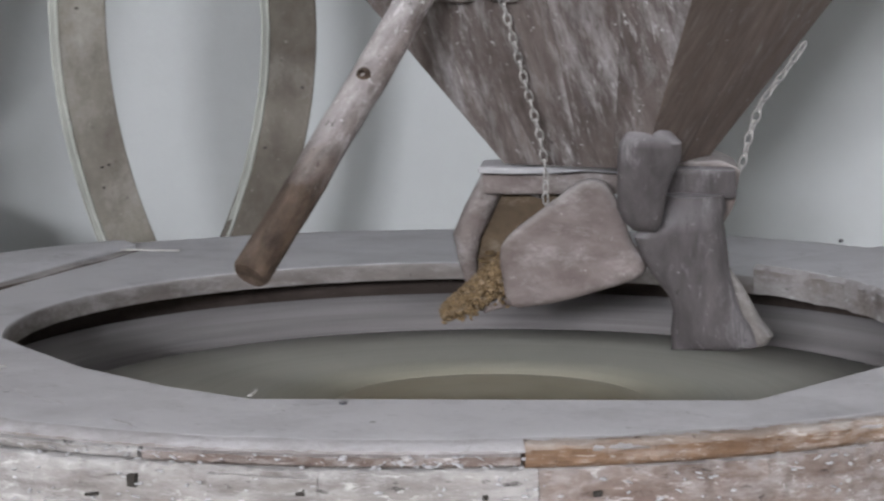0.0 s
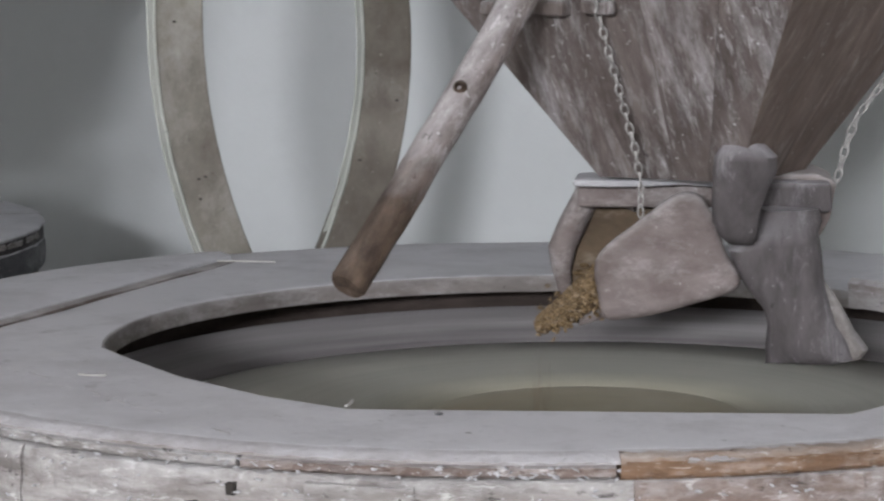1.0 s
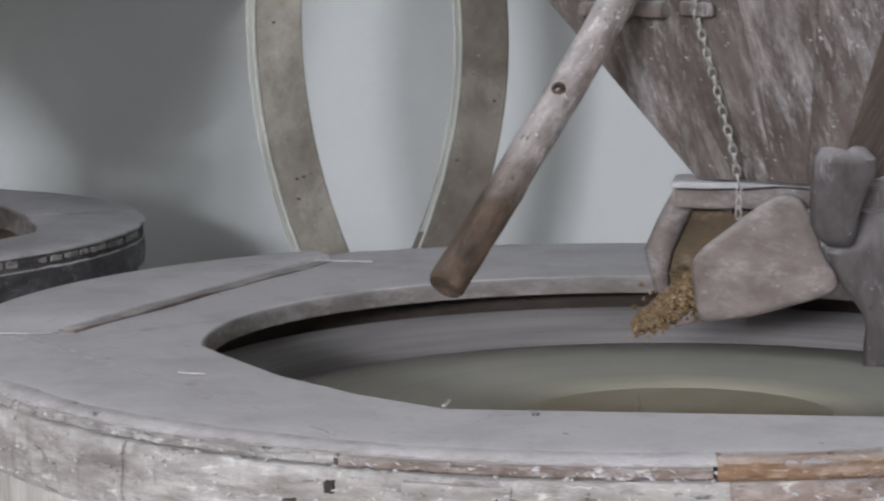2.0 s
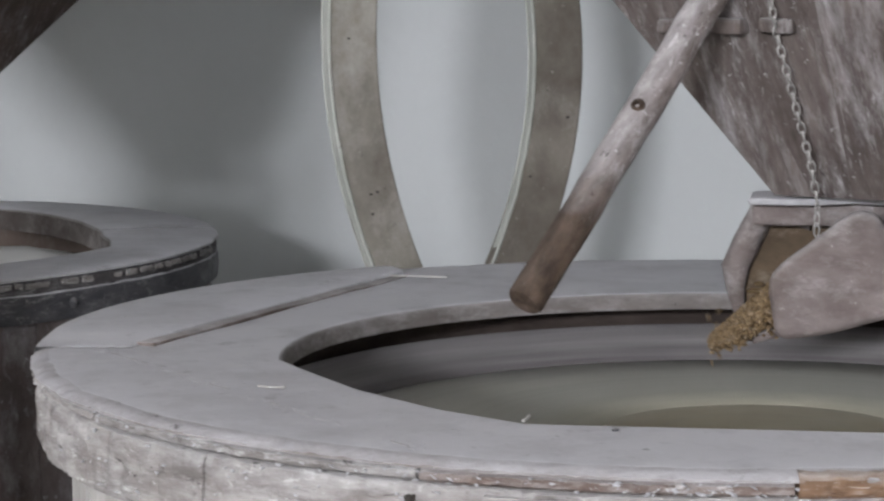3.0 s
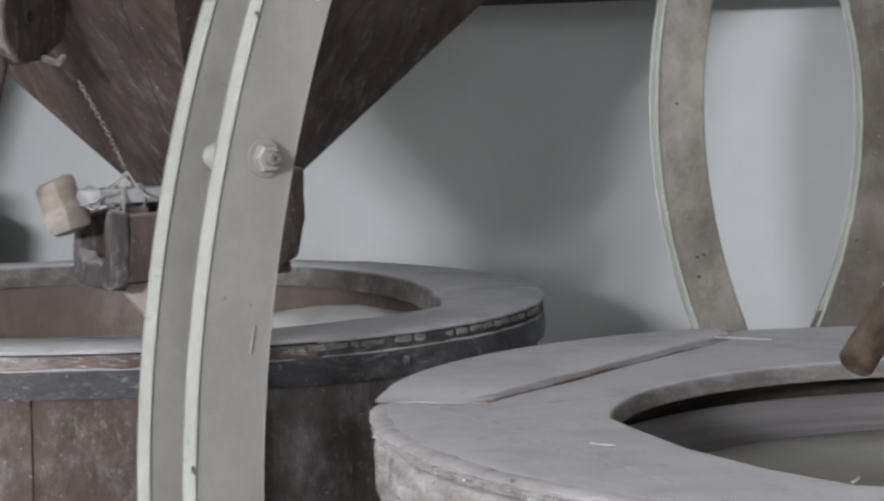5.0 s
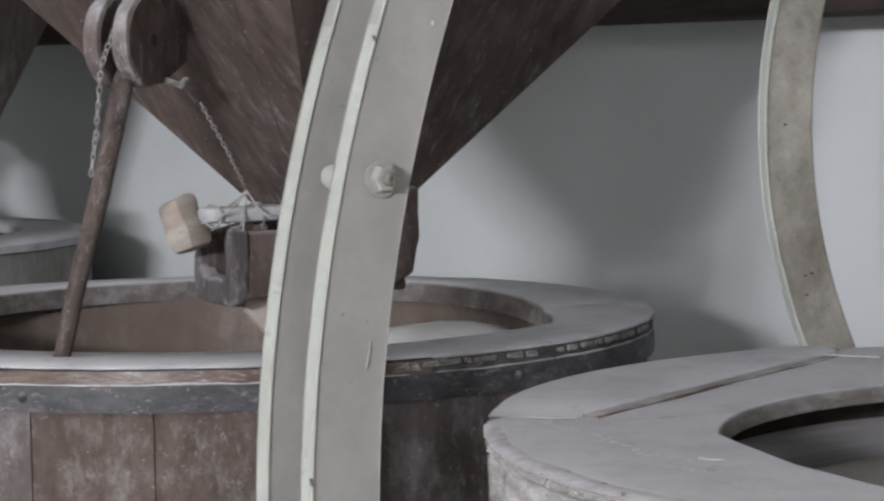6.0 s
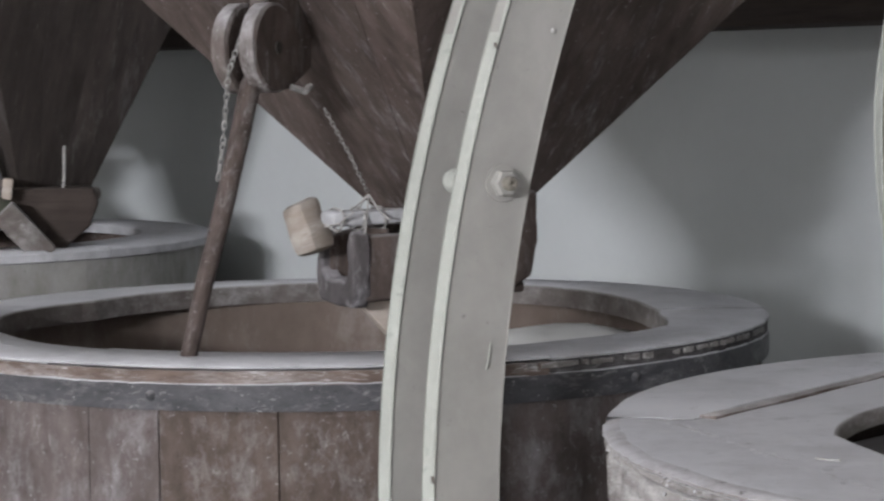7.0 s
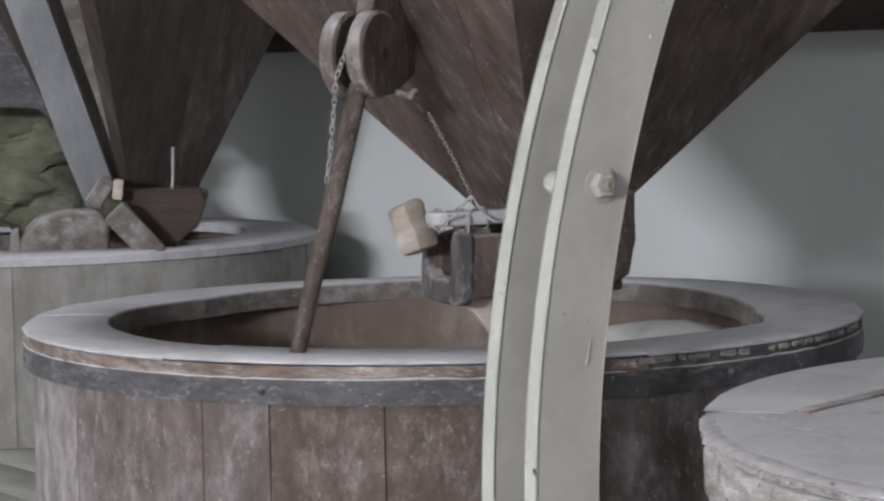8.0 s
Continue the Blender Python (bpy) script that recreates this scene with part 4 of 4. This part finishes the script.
# ---- sticks ----
def stick(points, radii, material, name, label, knots=()):
    pts = [Vector(p) for p in points]
    base = Matrix.Translation(pts[0]) @ (pts[-1] - pts[0]).to_track_quat("Z", "Y").to_matrix().to_4x4()
    back = base.inverted()
    pts = [back @ p for p in pts]
    fine, rr = [], []
    n = 26
    for i in range(n + 1):
        s = i / n * (len(pts) - 1)
        k = min(int(s), len(pts) - 2)
        fine.append(pts[k].lerp(pts[k + 1], s - k) + noise.noise_vector(Vector((s * 2, 1, 4))) * 0.0025)
        rr.append((radii[k] + (radii[k + 1] - radii[k]) * (s - k)) * (1 + 0.05 * noise.noise(Vector((s * 5, 3, 1)))))
    d = (fine[1] - fine[0]).normalized()
    fine = [fine[0], fine[0] + d * 0.004] + fine[1:]
    rr = [rr[0] * 0.86] + [rr[0]] + rr[1:]
    top = thing(name, base, label, "wooden stick")
    part("shaft", worn(tube(fine, rr, 20), 0.0008, 60), material, top)
    for n_knot, (at, out, r) in enumerate(knots):
        shape = [(0.0005, -0.002), (r * 0.45, -0.001), (r * 0.6, 0.0045), (r, 0.003), (r * 1.4, -0.002)] if n_knot == 0 else [(0.0005, 0.004), (r * 0.6, 0.0035), (r, 0.001), (r * 1.4, -0.003)]
        part("knot", lathe(shape, 14), material, top, m=Matrix.Translation(back @ Vector(at)) @ (back.to_3x3() @ Vector(out)).to_track_quat("Z", "Y").to_matrix().to_4x4())
    return top


stick([(0.1745, 2.0502, 1.0691), (0.2610, 2.1342, 1.1899), (0.3488, 2.2264, 1.3105), (0.396, 2.2725, 1.376)], [0.0172, 0.0175, 0.0177, 0.0178], M_POLE, "stick", "worn round wooden stick with a dark brown end",
      [((0.2894, 2.1518, 1.2431), (-0.35, -0.9, 0.25), 0.0052)])
stick([(-1.015, 3.01, 0.93), (-0.999, 2.997, 0.986), (-0.935, 2.95, 1.18), (-0.872, 2.902, 1.365), (-0.86, 2.9, 1.40)], [0.012, 0.0125, 0.014, 0.0145, 0.014], M_POLE_DARK, "stick", "thin dark wooden stick standing in the stave tub",
      [((-0.948, 2.946, 1.16), (0.1, -1.0, 0.0), 0.004), ((-0.985, 2.974, 1.04), (0.3, -0.9, 0.1), 0.003)])
chain([(-0.875, 2.872, 1.44), (-0.893, 2.862, 1.385), (-0.895, 2.860, 1.36), (-0.898, 2.846, 1.29), (-0.906, 2.846, 1.238)], "thin dark chain beside the dark stick", size=0.75)


# ---- cranes of curved bars ----
def bar(bend, z0, z1, width, thick, y=0.0, steps=36):
    rings = []
    for i in range(steps + 1):
        z = z0 + (z1 - z0) * i / steps
        x, dx = bend(z), (bend(z + 0.001) - bend(z - 0.001)) / 0.002
        nx, nz = 1 / math.hypot(1, dx), -dx / math.hypot(1, dx)
        b = 0.002
        ring = []
        for sx, sy in ((-1, -1), (1, -1), (1, 1), (-1, 1)):
            for ex, ey in (((1, 0), (0, 1)) if sx * sy > 0 else ((0, 1), (1, 0))):
                ox, oy = sx * (width / 2 - b * ex), sy * (thick / 2 - b * ey)
                ring.append((x + nx * ox, y + oy, z + nz * ox))
        rings.append(ring)
    return skin(rings)


def hex_bolt(parent, m, r=0.019):
    nut = part("nut", worn(skin([[(q * math.cos(a), q * math.sin(a), z) for a in (math.pi / 3 * k for k in range(6))] for q, z in ((r, 0), (r, 0.012), (r * 0.85, 0.016))]), 0.0006, 60), M_PAINT, parent, "painted hexagon nut", m=m, smooth=False)
    part("bolt_end", lathe([(r * 0.5, 0.015), (r * 0.5, 0.024), (r * 0.4, 0.027), (r * 0.18, 0.027), (r * 0.16, 0.022), (0.0005, 0.022)], 16), M_PAINT_WORN, nut)
    part("washer", lathe([(0.0005, 0.0), (r * 1.3, 0.0), (r * 1.3, 0.003), (0.0005, 0.003)], 20), M_PAINT, nut)


near_crane = thing("stone_crane", pose(-0.549, 2.731, DECK, 0, 0, 44.5), "curved double-bar stone crane in grey-green paint", "stone crane", "stone cranes")
curve = lambda z: 0.27 * max(z + DECK - 0.78, 0) ** 2
part("bar", bar(curve, 0, 1.35, 0.104, 0.027), M_PAINT, near_crane)
part("bar", bar(curve, 0, 1.35, 0.104, 0.027, 0.107), M_PAINT, near_crane)
# Left edges get the lightened paint: their brightness is in the colour.
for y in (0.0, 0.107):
    part("bar_edge", bar(lambda z: curve(z) - 0.0525, 0, 1.35, 0.005, 0.0285, y), M_LIT_EDGE_PAINT, near_crane, "greenish chipped edge paint lightened as the lit side")
hex_bolt(near_crane, Matrix.Translation((curve(0.68) + 0.004, -0.0137, 0.681)) @ pose(0, 0, 0, 90, 0, 0))
part("bolt_head", tube([(curve(0.68) - 0.030, 0.0135, 0.683), (curve(0.68) - 0.030, 0.044, 0.683), (curve(0.68) - 0.030, 0.052, 0.683), (curve(0.68) - 0.030, 0.057, 0.683)], [0.017, 0.017, 0.0145, 0.008], 18), M_LIT_EDGE_PAINT, near_crane, "round painted bolt head between the bars")

part("paint_chip", worn(box((0.0028, 0.0012, 0.036), (0, 0, 0), 0.0008, 2), 0.0015, 50), M_LIT_EDGE_PAINT, near_crane, m=Matrix.Translation((curve(0.455) + 0.022, -0.0138, 0.455)) @ pose(0, 0, 0, 0, 14, 0))
part("paint_chip", worn(box((0.004, 0.002, 0.006), (0, 0, 0), 0.0008, 1), 0.001, 50), M_WHITE, near_crane, m=Matrix.Translation((curve(0.88) + 0.03, -0.0138, 0.88)))
for z, h in ((0.30, 0.012), (0.86, 0.010)):
    part("paint_chip", worn(box((0.003, 0.006, h), (0, 0, 0), 0.001, 2), 0.002, 70), M_STAVE, near_crane, m=Matrix.Translation((curve(z) - 0.0540, -0.011, z)))
far_crane = thing("stone_crane", pose(0.165, 3.28, 0.80, 0, 0, 0), "hanging stone crane of two bowed worn painted bars", "stone crane", "stone cranes")
bow_a = lambda z: -0.1587 + 0.627 * (z + 0.80 - 1.287) ** 2
bow_b = lambda z: 0.1556 - 0.748 * (z + 0.80 - 1.2595) ** 2
part("bar", bar(bow_a, 0.02, 0.96, 0.072, 0.026), M_PAINT_WORN, far_crane, m=pose(0, 0, 0, 0, 0, 24))
part("bar", bar(bow_b, 0.02, 0.96, 0.074, 0.026, 0.03), M_PAINT_BROWN, far_crane, m=pose(0.015, 0, 0, 0, 0, 16))
# Same lightened strip on the hanging bars' lit left edges.
part("bar_edge", worn(bar(lambda z: bow_a(z) - 0.0365, 0.02, 0.96, 0.005, 0.0270, 0.0, 60), 0.0012, 50), M_LIT_EDGE_PAINT, far_crane, "chipped edge paint lightened as the lit side", m=pose(0, 0, 0, 0, 0, 24))
part("bar_edge", worn(bar(lambda z: bow_b(z) - 0.0375, 0.02, 0.96, 0.005, 0.0270, 0.03, 60), 0.0012, 50), M_LIT_EDGE_PAINT, far_crane, "chipped edge paint lightened as the lit side", m=pose(0.015, 0, 0, 0, 0, 16))
# Flat dark plugs on the bars, painted as the shade of holes.
for dx, z, turn, fn, y in ((-0.006, 0.271, 24, bow_a, 0.0), (0.005, 0.274, 24, bow_a, 0.0), (-0.012, 0.243, 24, bow_a, 0.0), (-0.008, 0.490, 24, bow_a, 0.0), (-0.024, 0.285, 16, bow_b, 0.03), (0.018, 0.37, 16, bow_b, 0.03)):
    part("nail_hole_plug", worn(box((0.0055, 0.0014, 0.0032), (0, 0, 0), 0.0006, 2), 0.0014, 160), M_HOLE_SHADE, far_crane, m=pose(0.015 if turn == 16 else 0, 0, 0, 0, 0, turn) @ Matrix.Translation((fn(z) + dx, y - 0.0135, z)))
part("rod", tube([(0.0, 0.015, 0.9), (0.0, 0.015, CEIL - 0.80)], 0.02, 14), M_IRON, far_crane)
part("shackle", box((0.12, 0.09, 0.12), (0.0, 0.015, 0.95), 0.012), M_IRON, far_crane)

# ---- second shoe, roller, block ----
SH2 = Matrix.Translation((-0.764, 3.070, 1.105)) @ pose(0, 0, 0, 0, 0, 37)
shoe2 = thing("feed_shoe", SH2, "dark wooden feed shoe tied with thin rope", "feed shoe", "feed shoes")
part("side_panel", worn(slab([(0.0, 0.042), (0.0, -0.048), (0.012, -0.056), (0.25, -0.05), (0.285, -0.03), (0.298, 0.02), (0.295, 0.098), (0.255, 0.098), (0.242, 0.045)], 0.018, 0.005, 3), 0.003, 26, 2), M_HOPPER_DARK, shoe2)
part("side_panel", worn(slab([(0.0, 0.036), (0.0, -0.046), (0.25, -0.05), (0.285, -0.03), (0.295, 0.09), (0.255, 0.09)], 0.018, 0.005, 3, y=0.108), 0.003, 26, 4), M_HOPPER_DARK, shoe2)
part("trough_floor", worn(box((0.275, 0.11, 0.018), (0.140, 0.054, -0.047), 0.005, 3), 0.002, 26, 6), M_HOPPER_DARK, shoe2)
part("back_board", box((0.016, 0.088, 0.088), (0.05, 0.054, 0.006), 0.003), M_STAVE, shoe2)
part("trough_lip", worn(slab([(-0.012, 0.046), (-0.012, -0.046), (0.002, -0.066), (0.108, -0.066), (0.122, -0.046), (0.122, 0.046), (0.106, 0.046), (0.104, -0.016), (0.092, -0.026), (0.020, -0.026), (0.008, -0.016), (0.006, 0.046)], 0.03, 0.005, 3), 0.007, 34), M_CARVED, shoe2, "dark worn lip under flour", m=pose(0.002, 0, 0, 0, 0, 90))
part("chute", slab([(0.02, -0.06), (0.11, -0.06), (0.10, -0.13), (0.075, -0.12)], 0.02, 0.003, 1, y=0.05), M_FRESH, shoe2, "pale wooden spout")
part("cross_bar", worn(box((0.20, 0.055, 0.022), (0.065, 0.03, 0.066), 0.008, 3), 0.003, 40), M_LID, shoe2, "flour-white cross bar")
for i in range(3):
    x = -0.02 + i * 0.034
    part("rope_turn", tube([(x + 0.002 * math.sin(3 * t + i), 0.03 + 0.032 * math.cos(t), 0.064 + 0.017 * math.sin(t)) for t in (2 * math.pi * k / 14 for k in range(15))], 0.0019, 6), M_CHAIN, shoe2)
whole("wood_block", worn(box((0.044, 0.052, 0.078), (0, 0, 0), 0.011, 2), 0.004, 30), M_FRESH, Matrix.Translation((-0.846, 3.10, 1.157)) @ pose(0, 0, 0, 0, -20, 0) @ pose(0, 0, 0, 0, 0, 58), "pale fresh-cut wood block on the cross bar", "wood block")
for p0, p1 in (((-0.805, 3.07, 1.165), (-0.752, 3.10, 1.205)), ((-0.795, 3.06, 1.150), (-0.752, 3.10, 1.205)), ((-0.752, 3.10, 1.205), (-0.715, 3.08, 1.168)), ((-0.752, 3.10, 1.205), (-0.749, 3.06, 1.15)), ((-0.81, 3.06, 1.16), (-0.762, 3.05, 1.182))):
    mid_p = (Vector(p0) + Vector(p1)) / 2 - Vector((0, 0, 0.006))
    whole("rope", tube([p0, mid_p, p1], 0.0016, 6), M_CHAIN, Matrix(), "thin dusty tie rope on the dark shoe", "rope", "tie ropes")
chain([(-0.79, 3.0, 1.33), (-0.765, 3.05, 1.26), (-0.752, 3.095, 1.208)], "thin dusty chain on the dark hopper's face", size=0.6)

roller = thing("roller_bracket", Matrix.Translation((-0.842, 2.893, 1.420)) @ pose(0, 0, 0, 0, 0, 76), "worn wooden roller bracket on the dark hopper", "bracket")
for y, r in ((0.0, 0.062), (0.046, 0.060)):
    part("disc", worn(tube([(0.025, y + 0.002, 0), (0.025, y + 0.005, 0), (0.025, y + 0.024, 0), (0.025, y + 0.030, 0)], [r * 0.95, r, r, r * 0.95], 32), 0.002, 30, y), M_HOPPER_DARK, roller)
part("axle", tube([(0.025, 0.03, 0), (0.025, 0.078, 0)], 0.02, 14), M_HOPPER_DARK, roller)
# Rims floury, and paler than the faces for the light from the left.
for y in (0.016, 0.061):
    part("rim_band", worn(tube([(0.025, y - 0.012, 0), (0.025, y - 0.010, 0), (0.025, y + 0.010, 0), (0.025, y + 0.012, 0)], [0.060, 0.0635, 0.0635, 0.060], 32), 0.0012, 50, y), M_HOPPER, roller, "floury disc rim lightened as the lit side")
# Short dark cylinder painted as the axle hole's shade.
part("axle_hole_plug", tube([(0.027, -0.001, 0.0), (0.027, 0.006, 0.0)], 0.009, 14), M_HOLE_SHADE, roller)
part("bracket_arm", worn(slab([(0.03, -0.062), (0.09, -0.058), (0.15, -0.03), (0.17, 0.08), (0.06, 0.16), (0.02, 0.06)], 0.03, 0.006, 2, y=0.03), 0.002, 20), M_HOPPER_DARK, roller)
part("hook", tube([(0.06, 0.0, -0.055), (0.08, -0.012, -0.062), (0.095, -0.012, -0.055), (0.105, 0.0, -0.06)], 0.005, 8), M_CHAIN, roller)

# ---- things at the third tub, over its rim, pushed back along the camera's view ----
shoe3 = thing("feed_shoe", THIRD_VIEW_FIT @ Matrix.Translation((-1.73, 4.42, 1.108)) @ pose(0, 0, 0, 0, 0, 20.5), "dark wooden feed shoe under the narrow hopper", "feed shoe", "feed shoes")
part("tray", worn(slab([(-0.10, 0.052), (0.070, 0.052), (0.082, 0.02), (0.06, -0.03), (0.01, -0.075), (-0.08, -0.08), (-0.10, -0.04)], 0.16, 0.006, 2), 0.003, 20), M_BEAM, shoe3)
part("lip", worn(box((0.045, 0.05, 0.024), (0.064, 0.0, 0.036), 0.008, 2), 0.004, 25), M_OLD, shoe3)
scoop = thing("grain_scoop", THIRD_VIEW_FIT @ Matrix.Translation((-1.925, 4.30, 1.072)) @ pose(0, 0, 0, 0, 0, 22), "low rounded grey-brown wooden scoop on the grey tub", "scoop")
part("bowl", worn(slab([(-0.100, -0.055), (-0.092, 0.002), (-0.055, 0.032), (0.02, 0.050), (0.075, 0.048), (0.098, 0.010), (0.094, -0.055), (0.0, -0.062)], 0.10, 0.014, 4), 0.008, 18, 3), M_OLD, scoop)
part("end_board", worn(slab([(-0.118, -0.062), (-0.112, 0.006), (-0.094, 0.012), (-0.088, -0.060)], 0.10, 0.005, 2), 0.002, 22), M_STAVE_GREY, scoop, "pale floury end board")
whole("wood_block", worn(box((0.055, 0.06, 0.13), (0, 0, 0), 0.006, 2), 0.002, 20), M_OLD, THIRD_VIEW_FIT @ Matrix.Translation((-1.755, 4.28, 1.070)) @ pose(0, 0, 0, 0, -42, 22), "tilted grey wood block on the grey tub", "wood block")
whole("wood_block", worn(box((0.035, 0.06, 0.07), (0, 0, 0), 0.006, 2), 0.002, 20), M_OLD, THIRD_VIEW_FIT @ Matrix.Translation((-1.835, 4.29, 1.157)) @ pose(0, 0, 0, 0, 35, 22), "small grey wood block against the board", "wood block")
whole("wood_block", worn(box((0.022, 0.05, 0.045), (0, 0, 0), 0.005, 2), 0.002, 20), M_FRESH, THIRD_VIEW_FIT @ Matrix.Translation((-1.795, 4.29, 1.162)) @ pose(0, 0, 0, 0, 8, 22), "small pale wood chip against the board", "wood block")
whole("leaning_board", worn(slab([(-0.225, 0.56), (-0.135, 0.56), (0.030, 0.0), (-0.040, -0.03)], 0.025, 0.003, 3), 0.002, 10), M_BOARD, THIRD_VIEW_FIT @ Matrix.Translation((-1.865, 4.385, 1.150)) @ pose(0, 0, 0, 24, 0, 22), "blue-grey board leaning beside the narrow hopper", "board")
whole("leaning_board", worn(slab([(-0.13, 0.56), (-0.085, 0.56), (0.045, 0.05), (0.025, 0.02)], 0.02, 0.003, 3), 0.002, 10), M_OLD, THIRD_VIEW_FIT @ Matrix.Translation((-1.855, 4.42, 1.150)) @ pose(0, 0, 0, 24, 0, 22), "thin grey board behind the blue-grey board", "board")
case = thing("machine_case", Matrix.Translation((-2.40, 5.02, 1.30)) @ pose(0, 0, 0, 0, 0, 24), "grey sheet machine case with a bolt", "machine case")
part("sheet", worn(slab([(-0.4, 0.06), (-0.4, 0.5), (0.02, 0.5), (0.23, -0.02), (0.18, -0.04), (0.10, 0.03), (-0.1, 0.04)], 0.04, 0.004, 2), 0.002, 9), M_IRON, case)
part("bolt_end", lathe([(0.0005, 0.02), (0.014, 0.018), (0.02, 0.0), (0.0005, 0.0)], 12), M_FRESH, case, m=Matrix.Translation((0.095, -0.02, 0.145)) @ pose(0, 0, 0, 90, 0, 0))
for x, z, w, h, sd in ((0.0, 1.12, 0.24, 0.15, 1), (0.04, 1.22, 0.22, 0.13, 2), (-0.02, 1.31, 0.24, 0.11, 3), (0.13, 1.06, 0.18, 0.10, 5)):
    bm = bmesh.new()
    bmesh.ops.create_icosphere(bm, subdivisions=4, radius=1)
    bmesh.ops.scale(bm, vec=(w, 0.14, h * 0.62), verts=bm.verts)
    worn(bm, 0.035, 9, sd), worn(bm, 0.016, 24, sd), worn(bm, 0.006, 60, sd)
    whole("sack", bm, M_SACK, Matrix.Translation((-2.50 + x, 5.30 + 0.3 * x, z)) @ pose(0, 0, 0, 0, 0, 24), "crumpled olive green sack piled behind the tub", "sack", "olive sacks")
whole("wire_rod", tube([(-1.700, 4.36, 1.143), (-1.696, 4.36, 1.187), (-1.692, 4.355, 1.248)], 0.0035, 8), M_CHAIN, THIRD_VIEW_FIT, "thin pale rod standing in the feed shoe", "rod")

# ---- falling grain ----
DROPS = []
rnd_drop = random.Random(6)
DROP_MESH = mesh_of("falling_grain", grain_mesh(9, lambda r: (r.uniform(-0.008, 0.008), r.uniform(-0.008, 0.008), r.uniform(-0.03, 0.03)), 0.0024, 4), M_GRAIN)
for i in range(64):
    ob = new("falling_grain", DROP_MESH)
    tagged(ob, "small pinch of falling wheat grain", "grain", "falling grain")
    DROPS.append((ob, 0.02 + i * 0.123, rnd_drop.uniform(-0.012, 0.012), rnd_drop.uniform(0, 360)))


def motions():
    walk(STONE, [(k * 0.1, pose(*AXLE, 0.0, 0, 0, 54 * k)) for k in range(81)])
    lip = SHOE @ Vector((-0.165, 0.002, -0.150))
    for ob, t, off, turn in DROPS:
        inside = SHOE @ Vector((-0.125, 0.0, -0.128))
        rows = [(0.0, pose(*inside, 0, 0, turn))]
        if t > 0.1:
            rows.append((t - 0.1, pose(*inside, 0, 0, turn)))
        rows += [(t, pose(lip.x, lip.y + off, lip.z, 0, 0, turn)), (t + 0.07, pose(lip.x - 0.004, lip.y + off, lip.z - 0.03, 0, 0, turn)), (t + 0.16, pose(lip.x - 0.008, lip.y + off, 0.835, 0, 0, turn))]
        rows = [r for r in rows if r[0] < 8.0] + [(8.0, rows[-1][1])] if t + 0.16 < 8.0 else [r for r in rows if r[0] <= 8.0]
        walk(ob, rows)


motions()
